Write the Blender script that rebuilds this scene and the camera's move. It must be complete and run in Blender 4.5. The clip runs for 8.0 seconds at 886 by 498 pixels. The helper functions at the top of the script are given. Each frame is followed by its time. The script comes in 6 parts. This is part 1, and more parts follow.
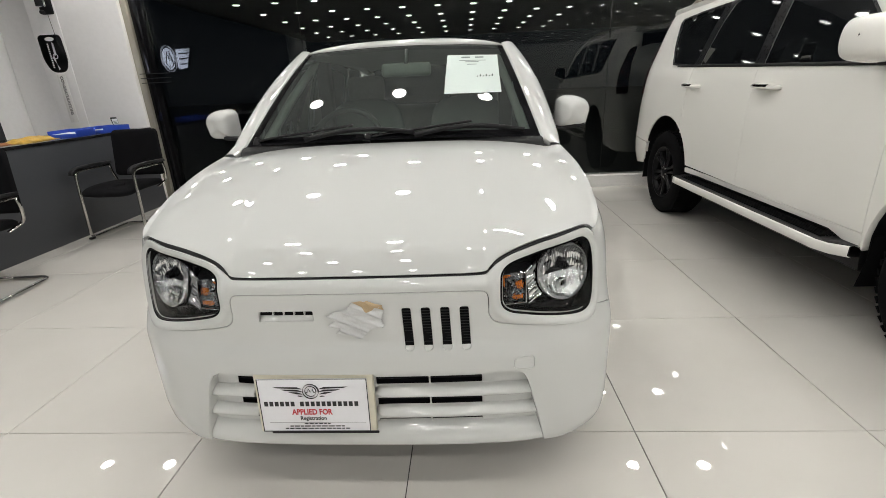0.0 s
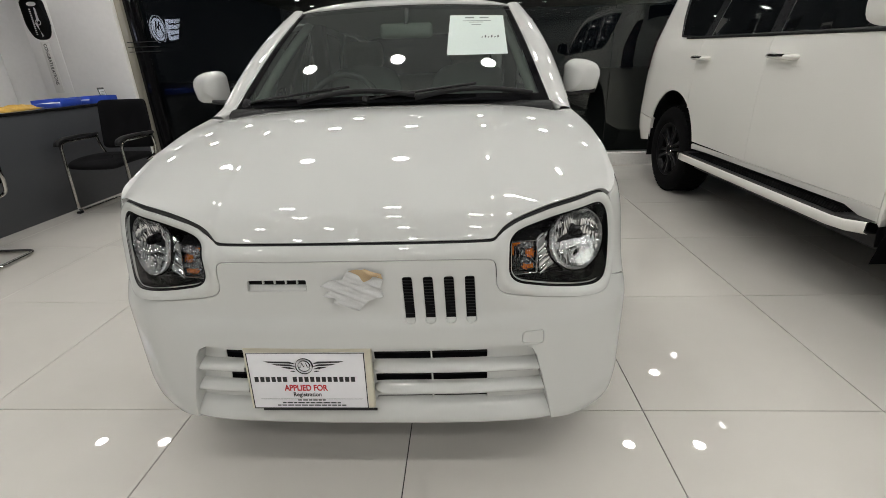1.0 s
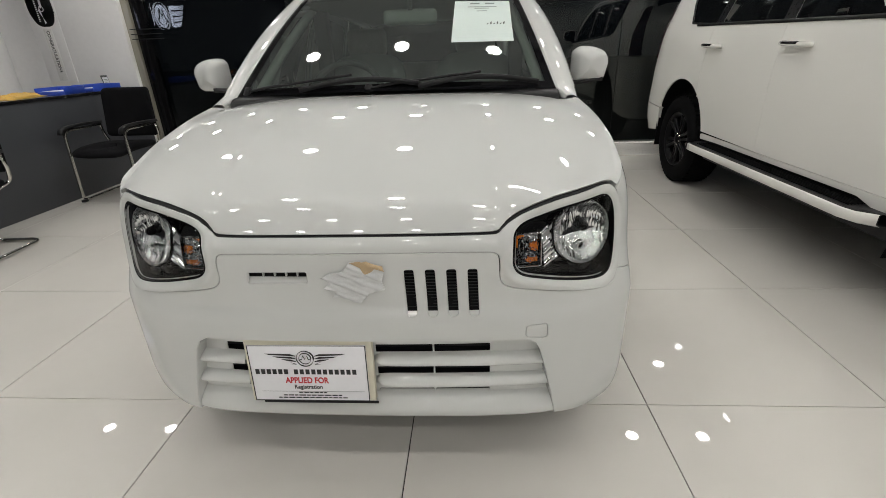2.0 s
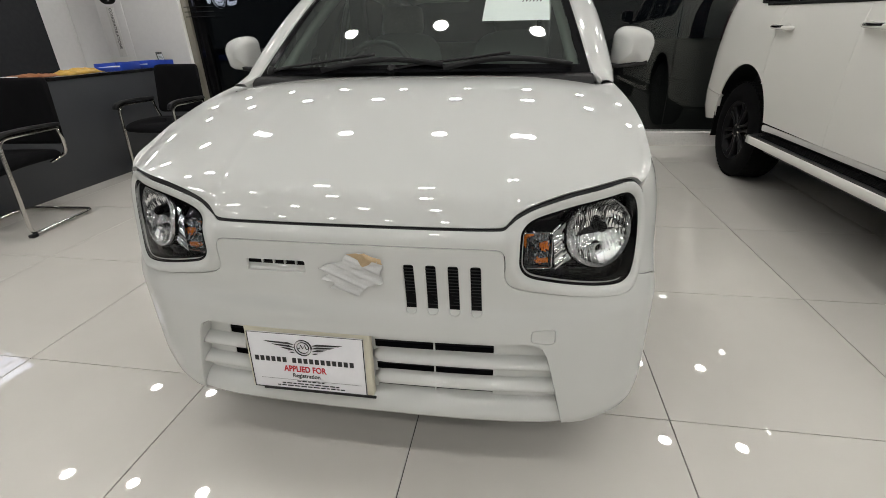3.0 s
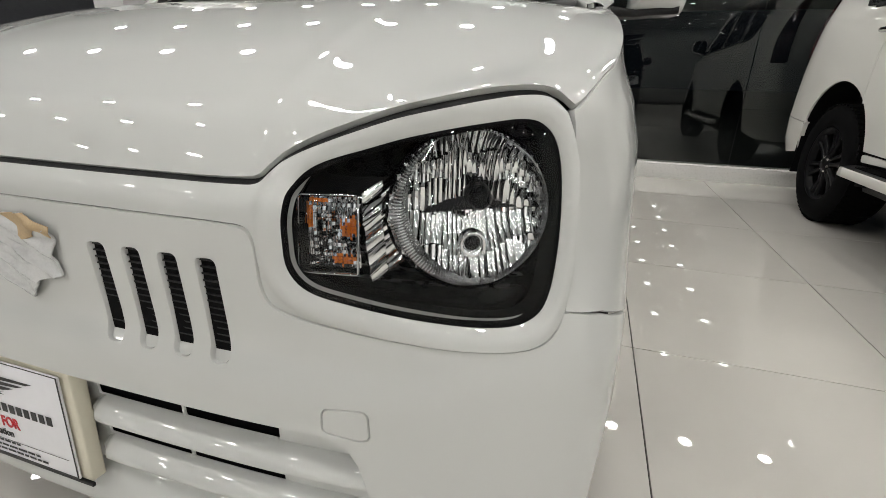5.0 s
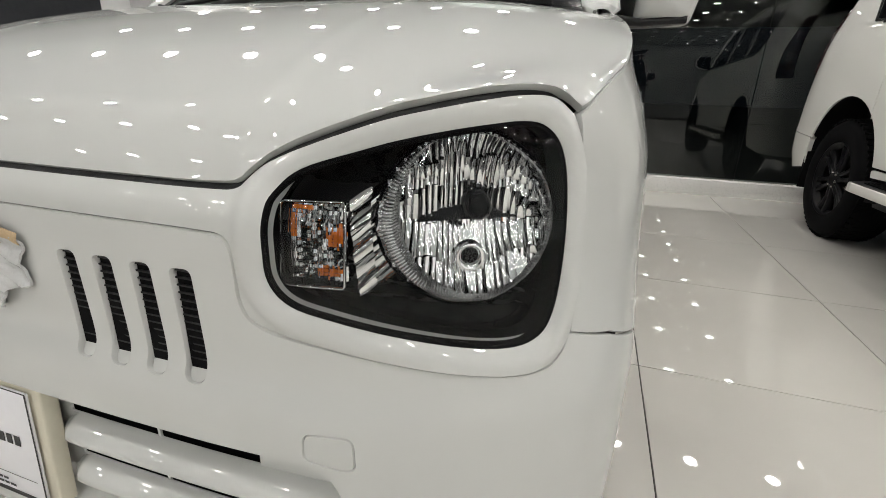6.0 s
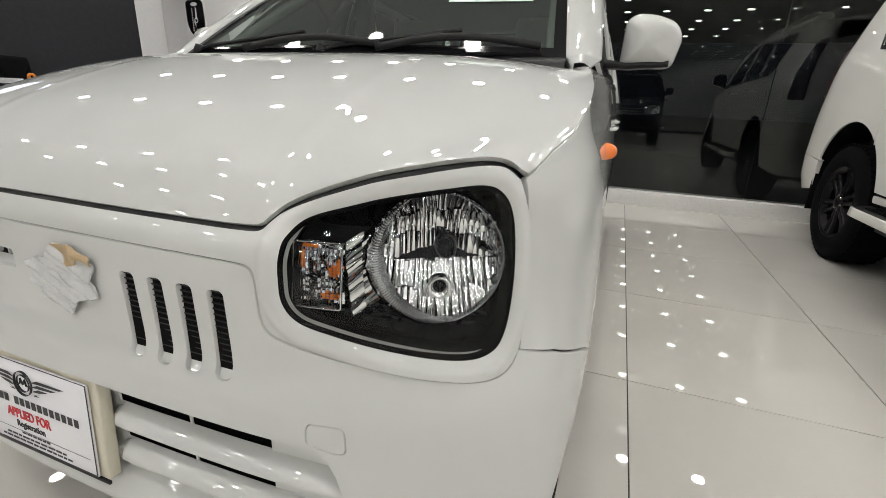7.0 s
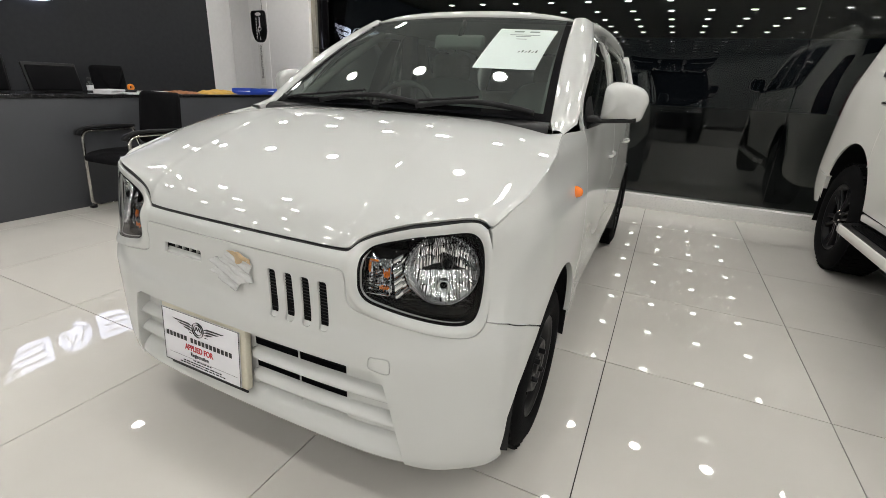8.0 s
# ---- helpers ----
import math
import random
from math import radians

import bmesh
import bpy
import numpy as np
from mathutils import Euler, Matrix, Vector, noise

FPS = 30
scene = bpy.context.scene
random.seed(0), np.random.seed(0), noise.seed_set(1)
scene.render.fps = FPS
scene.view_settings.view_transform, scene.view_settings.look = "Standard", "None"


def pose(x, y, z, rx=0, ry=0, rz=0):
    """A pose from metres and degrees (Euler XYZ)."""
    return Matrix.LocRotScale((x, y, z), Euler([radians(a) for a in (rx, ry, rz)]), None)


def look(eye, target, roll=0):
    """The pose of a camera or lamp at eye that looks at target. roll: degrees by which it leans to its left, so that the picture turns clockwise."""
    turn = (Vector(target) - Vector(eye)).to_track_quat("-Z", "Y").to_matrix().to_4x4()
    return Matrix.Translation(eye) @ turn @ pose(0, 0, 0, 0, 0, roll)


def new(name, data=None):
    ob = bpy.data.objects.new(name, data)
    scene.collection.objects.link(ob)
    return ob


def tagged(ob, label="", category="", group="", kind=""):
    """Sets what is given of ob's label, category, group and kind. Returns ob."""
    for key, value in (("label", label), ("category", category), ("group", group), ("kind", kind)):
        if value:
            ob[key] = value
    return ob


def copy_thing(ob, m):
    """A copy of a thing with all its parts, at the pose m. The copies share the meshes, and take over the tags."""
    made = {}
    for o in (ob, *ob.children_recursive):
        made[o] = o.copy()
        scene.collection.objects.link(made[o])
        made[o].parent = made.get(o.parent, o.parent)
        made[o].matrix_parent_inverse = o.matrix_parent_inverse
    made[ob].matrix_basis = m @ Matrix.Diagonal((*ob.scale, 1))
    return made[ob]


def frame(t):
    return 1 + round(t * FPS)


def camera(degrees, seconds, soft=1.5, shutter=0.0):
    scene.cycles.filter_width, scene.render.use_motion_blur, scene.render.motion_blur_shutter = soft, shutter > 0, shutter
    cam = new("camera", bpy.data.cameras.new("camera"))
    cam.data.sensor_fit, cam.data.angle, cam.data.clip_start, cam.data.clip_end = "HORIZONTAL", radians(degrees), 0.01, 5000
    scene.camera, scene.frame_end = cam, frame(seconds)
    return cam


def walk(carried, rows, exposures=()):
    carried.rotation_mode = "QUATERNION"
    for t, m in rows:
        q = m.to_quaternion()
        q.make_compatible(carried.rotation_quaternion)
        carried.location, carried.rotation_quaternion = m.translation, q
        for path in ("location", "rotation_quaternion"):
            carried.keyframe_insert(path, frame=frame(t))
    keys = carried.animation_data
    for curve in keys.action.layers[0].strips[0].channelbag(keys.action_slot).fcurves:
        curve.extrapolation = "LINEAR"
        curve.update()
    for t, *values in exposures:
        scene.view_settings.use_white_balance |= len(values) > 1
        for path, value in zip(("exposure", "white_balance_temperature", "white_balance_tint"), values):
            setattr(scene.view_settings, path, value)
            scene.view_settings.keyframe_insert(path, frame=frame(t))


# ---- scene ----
from mathutils.geometry import delaunay_2d_cdt
cam = camera(88.5, 8.0, soft=0.2)
PATH = [
    (0, (0.308, -1.06, 1.258), (0.197, 0.818, 0.579), -2.6),
    (0.5, (0.305, -1.037, 1.235), (0.198, 0.834, 0.536), -2.4),
    (1, (0.282, -0.986, 1.185), (0.185, 0.865, 0.432), -2.0),
    (2.5, (0.297, -0.947, 1.183), (0.131, 0.872, 0.367), -1.9),
    (3, (0.376, -0.878, 1.178), (0.072, 0.905, 0.323), -1.5),
    (3.5, (0.533, -0.726, 1.15), (0.126, 1.028, 0.28), -0.2),
    (4, (0.63, -0.559, 1.079), (0.17, 1.192, 0.228), -0.0),
    (4.5, (0.671, -0.402, 0.953), (0.166, 1.36, 0.152), 0.4),
    (4.7, (0.678, -0.358, 0.909), (0.145, 1.416, 0.154), 0.9),
    (5.8, (0.685, -0.28, 0.867), (0.105, 1.512, 0.192), 1.3),
    (6, (0.679, -0.277, 0.87), (0.102, 1.521, 0.209), 1.7),
    (6.5, (0.696, -0.272, 0.883), (0.105, 1.527, 0.239), 2.2),
    (7, (0.759, -0.362, 0.94), (0.109, 1.423, 0.314), 2.3),
    (7.5, (0.868, -0.574, 1.058), (0.145, 1.173, 0.405), 2.6),
    (8, (0.972, -0.734, 1.15), (0.182, 0.973, 0.47), 2.9),
]
walk(cam, [(t, look(eye, target, roll)) for t, eye, target, roll in PATH], exposures=[(0, -0.02), (1.0, -0.26), (2.5, -0.28), (3.5, -0.29), (4.5, -0.19), (6.5, -0.04), (8.0, -0.04)])
world = bpy.data.worlds.new("night")
scene.world = world
world.use_nodes = True
world.node_tree.nodes["Background"].inputs[0].default_value = (0.010, 0.012, 0.016, 1)
world.node_tree.nodes["Background"].inputs[1].default_value = 0.25
LAMP_GLOW = 122.0
SIGN_GLOW = 1.2
CEILING = 2.9

# ---- materials ----


def material(name):
    m = bpy.data.materials.new(name)
    m.use_nodes = True
    nt = m.node_tree
    return m, nt, nt.nodes["Principled BSDF"]


def put(nt, kind, **values):
    n = nt.nodes.new(kind)
    for k, v in values.items():
        n.inputs[k.replace("_", " ")].default_value = v
    return n


def plain(name, colour, rough=0.5, metal=0.0, coat=0.0, vary=0.06, scale=6.0, grain=0.0, grain_scale=300.0, rough_vary=0.05, spec=0.5):
    """A surface with soft large variation, fine roughness variation and, if asked, a fine relief."""
    m, nt, b = material(name)
    link = nt.links.new
    geo = put(nt, "ShaderNodeTexCoord")
    big = put(nt, "ShaderNodeTexNoise", Scale=scale, Detail=4.0)
    fine = put(nt, "ShaderNodeTexNoise", Scale=scale * 14, Detail=3.0)
    link(geo.outputs["Object"], big.inputs["Vector"])
    link(geo.outputs["Object"], fine.inputs["Vector"])
    both = put(nt, "ShaderNodeMath")
    both.operation = "ADD"
    link(big.outputs[0], both.inputs[0])
    link(fine.outputs[0], both.inputs[1])
    ramp = put(nt, "ShaderNodeMapRange", From_Min=0.6, From_Max=1.4, To_Min=1 - vary, To_Max=1 + vary)
    link(both.outputs[0], ramp.inputs["Value"])
    mul = nt.nodes.new("ShaderNodeVectorMath")
    mul.operation = "SCALE"
    mul.inputs[0].default_value = colour
    link(ramp.outputs[0], mul.inputs["Scale"])
    link(mul.outputs[0], b.inputs["Base Color"])
    rr = put(nt, "ShaderNodeMapRange", From_Min=0.3, From_Max=0.7, To_Min=max(0.0, rough - rough_vary), To_Max=min(1.0, rough + rough_vary))
    link(fine.outputs[0], rr.inputs["Value"])
    link(rr.outputs[0], b.inputs["Roughness"])
    b.inputs["Metallic"].default_value = metal
    b.inputs["Specular IOR Level"].default_value = spec
    b.inputs["Coat Weight"].default_value = coat
    b.inputs["Coat Roughness"].default_value = 0.012
    if coat == 1.0:
        b.inputs["Specular IOR Level"].default_value = 0.0
    if grain:
        tex = put(nt, "ShaderNodeTexNoise", Scale=grain_scale, Detail=2.0)
        link(geo.outputs["Object"], tex.inputs["Vector"])
        bump = put(nt, "ShaderNodeBump", Strength=grain, Distance=0.002)
        link(tex.outputs[0], bump.inputs["Height"])
        link(bump.outputs[0], b.inputs["Normal"])
    return m


def glass(name, tint, ior=1.5, rough=0.0, haze=0.0):
    """A thin pane: clear or tinted, with gloss that grows at grazing angles."""
    m = bpy.data.materials.new(name)
    m.use_nodes = True
    nt = m.node_tree
    nt.nodes.clear()
    out = nt.nodes.new("ShaderNodeOutputMaterial")
    clear = nt.nodes.new("ShaderNodeBsdfTransparent")
    clear.inputs[0].default_value = (*tint, 1)
    gloss = nt.nodes.new("ShaderNodeBsdfGlossy")
    gloss.inputs["Roughness"].default_value = rough
    fres = nt.nodes.new("ShaderNodeFresnel")
    fres.inputs["IOR"].default_value = ior
    mix = nt.nodes.new("ShaderNodeMixShader")
    nt.links.new(fres.outputs[0], mix.inputs[0])
    nt.links.new(clear.outputs[0], mix.inputs[1])
    nt.links.new(gloss.outputs[0], mix.inputs[2])
    last = mix
    if haze:
        dull = nt.nodes.new("ShaderNodeBsdfDiffuse")
        dull.inputs[0].default_value = (0.5, 0.55, 0.53, 1)
        last = nt.nodes.new("ShaderNodeMixShader")
        last.inputs[0].default_value = haze
        nt.links.new(mix.outputs[0], last.inputs[1])
        nt.links.new(dull.outputs[0], last.inputs[2])
    nt.links.new(last.outputs[0], out.inputs[0])
    return m


def glow(name, colour, strength):
    m, nt, b = material(name)
    b.inputs["Base Color"].default_value = (0.8, 0.8, 0.8, 1)
    b.inputs["Emission Color"].default_value = (*colour, 1)
    b.inputs["Emission Strength"].default_value = strength
    return m


def porcelain():
    """Polished off-white floor tile: faint clouding, a slight change from tile to tile, faint smears in the polish."""
    m, nt, b = material("polished porcelain")
    link = nt.links.new
    geo = put(nt, "ShaderNodeNewGeometry")
    info = nt.nodes.new("ShaderNodeObjectInfo")
    cloud = put(nt, "ShaderNodeTexNoise", Scale=2.2, Detail=6.0, Roughness=0.6)
    smear = put(nt, "ShaderNodeTexNoise", Scale=9.0, Detail=5.0)
    for n in (cloud, smear):
        link(geo.outputs["Position"], n.inputs["Vector"])
    a = put(nt, "ShaderNodeMapRange", From_Min=0.3, From_Max=0.7, To_Min=0.97, To_Max=1.02)
    link(cloud.outputs[0], a.inputs["Value"])
    c = put(nt, "ShaderNodeMapRange", To_Min=0.97, To_Max=1.02)
    link(info.outputs["Random"], c.inputs["Value"])
    mul = put(nt, "ShaderNodeMath")
    mul.operation = "MULTIPLY"
    link(a.outputs[0], mul.inputs[0])
    link(c.outputs[0], mul.inputs[1])
    col = nt.nodes.new("ShaderNodeVectorMath")
    col.operation = "SCALE"
    col.inputs[0].default_value = (0.62, 0.60, 0.56)
    link(mul.outputs[0], col.inputs["Scale"])
    link(col.outputs[0], b.inputs["Base Color"])
    r = put(nt, "ShaderNodeMapRange", From_Min=0.35, From_Max=0.7, To_Min=0.012, To_Max=0.032)
    link(smear.outputs[0], r.inputs["Value"])
    link(r.outputs[0], b.inputs["Roughness"])
    b.inputs["IOR"].default_value = 1.55
    return m


M_TILE = porcelain()
M_GROUT = plain("grout", (0.035, 0.032, 0.03), 0.8)
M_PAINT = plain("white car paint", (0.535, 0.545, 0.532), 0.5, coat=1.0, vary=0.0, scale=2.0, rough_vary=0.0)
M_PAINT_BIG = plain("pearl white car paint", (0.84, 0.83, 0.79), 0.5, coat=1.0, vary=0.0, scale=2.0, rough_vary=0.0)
M_PAINT_DARK = plain("black car paint", (0.012, 0.012, 0.014), 0.2, coat=1.0, vary=0.1)
M_BLACK = plain("black trim plastic", (0.010, 0.010, 0.011), 0.45, grain=0.15, spec=0.25)
M_GLOSS_BLACK = plain("gloss black plastic", (0.006, 0.006, 0.007), 0.08, rough_vary=0.02, spec=0.35)
M_HOUSING = plain("lamp housing plastic", (0.0045, 0.0045, 0.005), 0.28, spec=0.12)
M_RUBBER = plain("tyre rubber", (0.006, 0.006, 0.0065), 0.85, grain=0.3, vary=0.2, spec=0.05)
M_RIM = plain("black wheel enamel", (0.006, 0.006, 0.007), 0.36, spec=0.14)
M_CHROME = plain("chrome", (0.78, 0.79, 0.80), 0.06, metal=1.0, vary=0.02, rough_vary=0.03)
M_STEEL = plain("chromed tube", (0.62, 0.60, 0.57), 0.16, metal=1.0, vary=0.04)
M_REFLECTOR = plain("aluminised reflector", (0.90, 0.91, 0.92), 0.05, metal=1.0, vary=0.03, rough_vary=0.02)
M_KNURL = plain("knurled bright plating", (0.90, 0.91, 0.92), 0.22, metal=1.0, vary=0.03)
M_AMBER = plain("amber plastic", (0.85, 0.20, 0.02), 0.18, coat=0.6)
M_LENS = glass("clear lamp cover", (0.95, 0.96, 0.96), 1.34)
M_RIB = glass("ribbed lamp lens", (0.93, 0.94, 0.95), 1.5, 0.05)
# The haze lightens the pane in place of the ceiling's reflected veil.
M_SHIELD = glass("windscreen glass", (0.70, 0.80, 0.75), 1.6, haze=0.062)
M_SIDE_GLASS = glass("side window glass", (0.30, 0.33, 0.32), 1.5)
M_DARK_GLASS = plain("privacy glass", (0.006, 0.007, 0.008), 0.03, rough_vary=0.01)
M_WALL_GLASS = glass("shop front glass", (0.80, 0.84, 0.82), 1.64)
M_BAND = plain("satin black window trim", (0.006, 0.006, 0.007), 0.3, spec=0.2)
M_RED = plain("red lamp plastic", (0.022, 0.002, 0.003), 0.15, coat=0.2)
M_SEAT = plain("seat fabric", (0.36, 0.35, 0.32), 0.85, grain=0.5, vary=0.15)
M_FILM = glass("crinkled plastic film", (0.86, 0.88, 0.87), 1.6, 0.10, haze=0.5)
M_BADGE_FILM = plain("crumpled protective film", (0.53, 0.54, 0.54), 0.22, coat=0.4, vary=0.08, scale=20)
M_TAPE = plain("brown paper tape", (0.42, 0.31, 0.18), 0.55, vary=0.15, scale=30)
M_CABIN = plain("grey cabin plastic", (0.06, 0.063, 0.06), 0.6, grain=0.3, vary=0.12)
M_CABIN_LIGHT = plain("pale cabin lining", (0.30, 0.31, 0.29), 0.8)
M_PAPER = plain("printed paper", (0.58, 0.66, 0.63), 0.7, vary=0.03)
M_PLATE = plain("white plate board", (0.74, 0.74, 0.77), 0.35, vary=0.02)
M_HOLDER = plain("cream plate holder", (0.62, 0.59, 0.48), 0.45, vary=0.04)
M_INK = plain("black ink", (0.012, 0.012, 0.014), 0.5)
M_INK_RED = plain("red ink", (0.50, 0.020, 0.030), 0.5)
M_INK_GREY = plain("faint ink", (0.16, 0.20, 0.19), 0.6)
M_WALL_DARK = plain("charcoal wall paint", (0.017, 0.0185, 0.0225), 0.75, grain=0.25, vary=0.06, scale=1.5)
M_WALL_GREY = plain("light grey wall paint", (0.83, 0.825, 0.825), 0.8, grain=0.2, vary=0.04, scale=1.5)
M_WALL_WHITE = plain("white wall paint", (0.90, 0.89, 0.885), 0.7, grain=0.2, vary=0.03, scale=1.5)
M_WALL_BACK = plain("dark shop wall", (0.13, 0.13, 0.13), 0.8, vary=0.08, scale=1.0)
M_WALL_FAR = plain("grey shop wall", (0.26, 0.26, 0.255), 0.8, vary=0.06, scale=1.0)
M_CEILING = plain("grey ceiling paint", (0.24, 0.24, 0.24), 0.9, vary=0.06, scale=1.0)
M_ALU = plain("champagne aluminium", (0.42, 0.40, 0.33), 0.35, metal=0.6, vary=0.05)
M_PLINTH = plain("white stone plinth", (0.80, 0.79, 0.77), 0.3, vary=0.05, scale=4)
M_DESK = plain("charcoal desk laminate", (0.052, 0.055, 0.063), 0.5, vary=0.08, scale=3, grain=0.15)
M_DESK_TOP = plain("black polished stone", (0.014, 0.014, 0.015), 0.12, vary=0.3, scale=40)
M_MESH = plain("black chair fabric", (0.007, 0.007, 0.008), 0.9, grain=0.5, vary=0.2, spec=0.08)
M_BLUE = plain("blue plastic tray", (0.030, 0.080, 0.50), 0.35)
M_GOLD = plain("gold satin cloth", (0.55, 0.34, 0.06), 0.45, vary=0.35, scale=14, grain=0.4, grain_scale=60)
M_BROWN = plain("brown printed cloth", (0.26, 0.10, 0.035), 0.6, vary=0.6, scale=22)
M_ORANGE = plain("orange plastic", (0.80, 0.24, 0.02), 0.4)
M_CLEAR = glass("clear bottle plastic", (0.85, 0.86, 0.88), 1.45, haze=0.12)
M_LAMP = glow("lamp diffuser", (1.0, 0.975, 0.93), LAMP_GLOW)
# Weaker glow standing in for lamp reflections in the shop front.
M_LAMP_MIRROR = glow("mirrored lamp stand-in", (1.0, 0.975, 0.93), 17.0)
M_SIGN = glow("lit sign face", (0.74, 0.78, 1.0), SIGN_GLOW)
M_SIGN_DIM = plain("black sign face", (0.012, 0.012, 0.013), 0.4)
M_NIGHT = plain("night street ground", (0.012, 0.012, 0.013), 0.8)

# ---- the shape of the small car ----
def hermite(table):
    """A smooth curve through (position, value) pairs."""
    ks = [k for k, _ in table]; vs = [v for _, v in table]
    n = len(ks)
    d = [(vs[i + 1] - vs[i]) / (ks[i + 1] - ks[i]) for i in range(n - 1)]
    m = [d[0]] + [0 if d[i - 1] * d[i] <= 0 else 2 * d[i - 1] * d[i] / (d[i - 1] + d[i]) for i in range(1, n - 1)] + [d[-1]]
    def at(k):
        if k <= ks[0]: return vs[0] + m[0] * (k - ks[0])
        if k >= ks[-1]: return vs[-1] + m[-1] * (k - ks[-1])
        i, j = 0, n - 1
        while j - i > 1:
            c = (i + j) // 2
            i, j = (c, j) if ks[c] <= k else (i, c)
        h = ks[i + 1] - ks[i]; t = (k - ks[i]) / h
        return vs[i] * (1 + 2 * t) * (1 - t) ** 2 + m[i] * h * t * (1 - t) ** 2 + vs[i + 1] * t * t * (3 - 2 * t) + m[i + 1] * h * t * t * (t - 1)
    return at
def smooth(a, b, v):
    t = min(1, max(0, (v - a) / (b - a)))
    return t * t * (3 - 2 * t)
# body plan at bumper height: half width against y, resampled by length u from the middle of the nose
PLAN = [(0, .0275), (.10, .0278), (.20, .0292), (.30, .032), (.38, .0365), (.45, .0425), (.51, .051), (.57, .067), (.62, .090), (.66, .116), (.696, .144), (.724, .173), (.744, .210), (.757, .262), (.764, .33), (.766, .42), (.765, .60), (.757, .90), (.7425, 1.35), (.7385, 1.8), (.7375, 2.3), (.7375, 2.9), (.725, 3.10), (.70, 3.24), (.64, 3.34), (.52, 3.385), (.26, 3.395), (0, 3.397)]
def catmull(pts, seg=10):
    out = []
    for i in range(len(pts) - 1):
        p0 = pts[max(i - 1, 0)]; p1 = pts[i]; p2 = pts[i + 1]; p3 = pts[min(i + 2, len(pts) - 1)]
        if i == 0: p0 = (-p2[0], p2[1])
        l1 = math.dist(p1, p2)
        t1 = [(p2[k] - p0[k]) * l1 / max(1e-6, math.dist(p0, p1) + l1) for k in (0, 1)]
        t2 = [(p3[k] - p1[k]) * l1 / max(1e-6, math.dist(p2, p3) + l1) for k in (0, 1)]
        for s in range(seg):
            t = s / seg
            a, b, c, d = 2 * t ** 3 - 3 * t * t + 1, t ** 3 - 2 * t * t + t, 3 * t * t - 2 * t ** 3, t ** 3 - t * t
            out.append(tuple(a * p1[k] + b * t1[k] + c * p2[k] + d * t2[k] for k in (0, 1)))
    return out + [pts[-1]]
DU = 0.0580  # the corner is tighter than its parameter
_c = catmull(PLAN); _u = [0]
for i in range(1, len(_c)): _u.append(_u[-1] + math.dist(_c[i - 1], _c[i]))
_u = [a - DU * smooth(0.72, 1.12, a) for a in _u]
plan_x = hermite([(_u[i], _c[i][0]) for i in range(len(_c))])
plan_y = hermite([(_u[i], _c[i][1]) for i in range(len(_c))])
def u_of_y(y):
    lo, hi = .3, 3.6
    for _ in range(40):
        mid = (lo + hi) / 2
        if plan_y(mid) < y: lo = mid
        else: hi = mid
    return lo
NOSE = hermite([(.18, .030), (.212, .012), (.24, .003), (.30, .0), (.45, .0), (.53, .0005), (.548, .003), (.565, .009), (.585, .016), (.61, .0170), (.70, .0168), (.728, .0172), (.742, .0185), (.755, .0222), (.765, .0277), (.7715, .0328), (.777, .0378), (.797, .0495), (.8125, .0590), (.83, .0675), (.86, .0815), (.90, .105)])
CORNER = hermite([(.18, .032), (.208, .020), (.25, .006), (.32, .0), (.50, .0), (.555, .001), (.58, .005), (.61, .013), (.64, .021), (.70, .030), (.78, .040), (.83, .049), (.86, .058), (.90, .074), (.95, .105), (1.0, .14)])
FENDER = hermite([(.18, .03), (.22, .012), (.28, .002), (.5, .0), (.60, .002), (.68, .007), (.75, .011), (.80, .016), (.84, .027), (.86, .031), (.885, .043), (.91, .052), (.94, .0575), (.955, .059), (.972, .062), (1.0, .078), (1.03, .108)])
DOOR = hermite([(.20, .05), (.26, .025), (.34, .006), (.5, .0), (.7, .002), (.82, .008), (.9, .014), (.97, .024), (1.02, .036), (1.1, .053), (1.2, .074), (1.3, .102), (1.4, .152), (1.44, .200), (1.48, .25)])
def skin(u, z, inset=0.0):
    """The painted shell of the small car: u metres round the body from the middle of the nose, at height z."""
    a = abs(u)
    x, y = plan_x(a), plan_y(a)
    e = 1e-3
    tx, ty = plan_x(a + e) - plan_x(max(a - e, 0)), plan_y(a + e) - plan_y(max(a - e, 0))
    l = math.hypot(tx, ty); nx, ny = ty / l, -tx / l
    w1, w2, w3 = smooth(.40, .64, a), smooth(.74, 1.0, a), smooth(1.05, 1.95, a)
    d = NOSE(z) * (1 - w1) + CORNER(z) * w1
    d = d * (1 - w2) + FENDER(z) * w2
    d = d * (1 - w3) + DOOR(z) * w3 + inset
    return (math.copysign(1, u) * (x - d * nx), y - d * ny, z)


# ---- helpers for shapes ----


def link_mesh(name, mesh, mat, parent=None, label="", flat=False):
    ob = new(name, mesh)
    if mat:
        mesh.materials.append(mat)
    if not flat:
        for p in mesh.polygons:
            p.use_smooth = True
    if parent:
        ob.parent = parent
    if label:
        ob["label"] = label
    return ob


def part(name, bm, mat, parent, label="", flat=False):
    me = bpy.data.meshes.new(name)
    bmesh.ops.recalc_face_normals(bm, faces=bm.faces)
    bm.to_mesh(me)
    bm.free()
    return link_mesh(name, me, mat, parent, label, flat)


def thing(name, at=None, **tags):
    ob = new(name)
    ob.matrix_basis = at or Matrix()
    ob.empty_display_size = 0.1
    return tagged(ob, **tags)


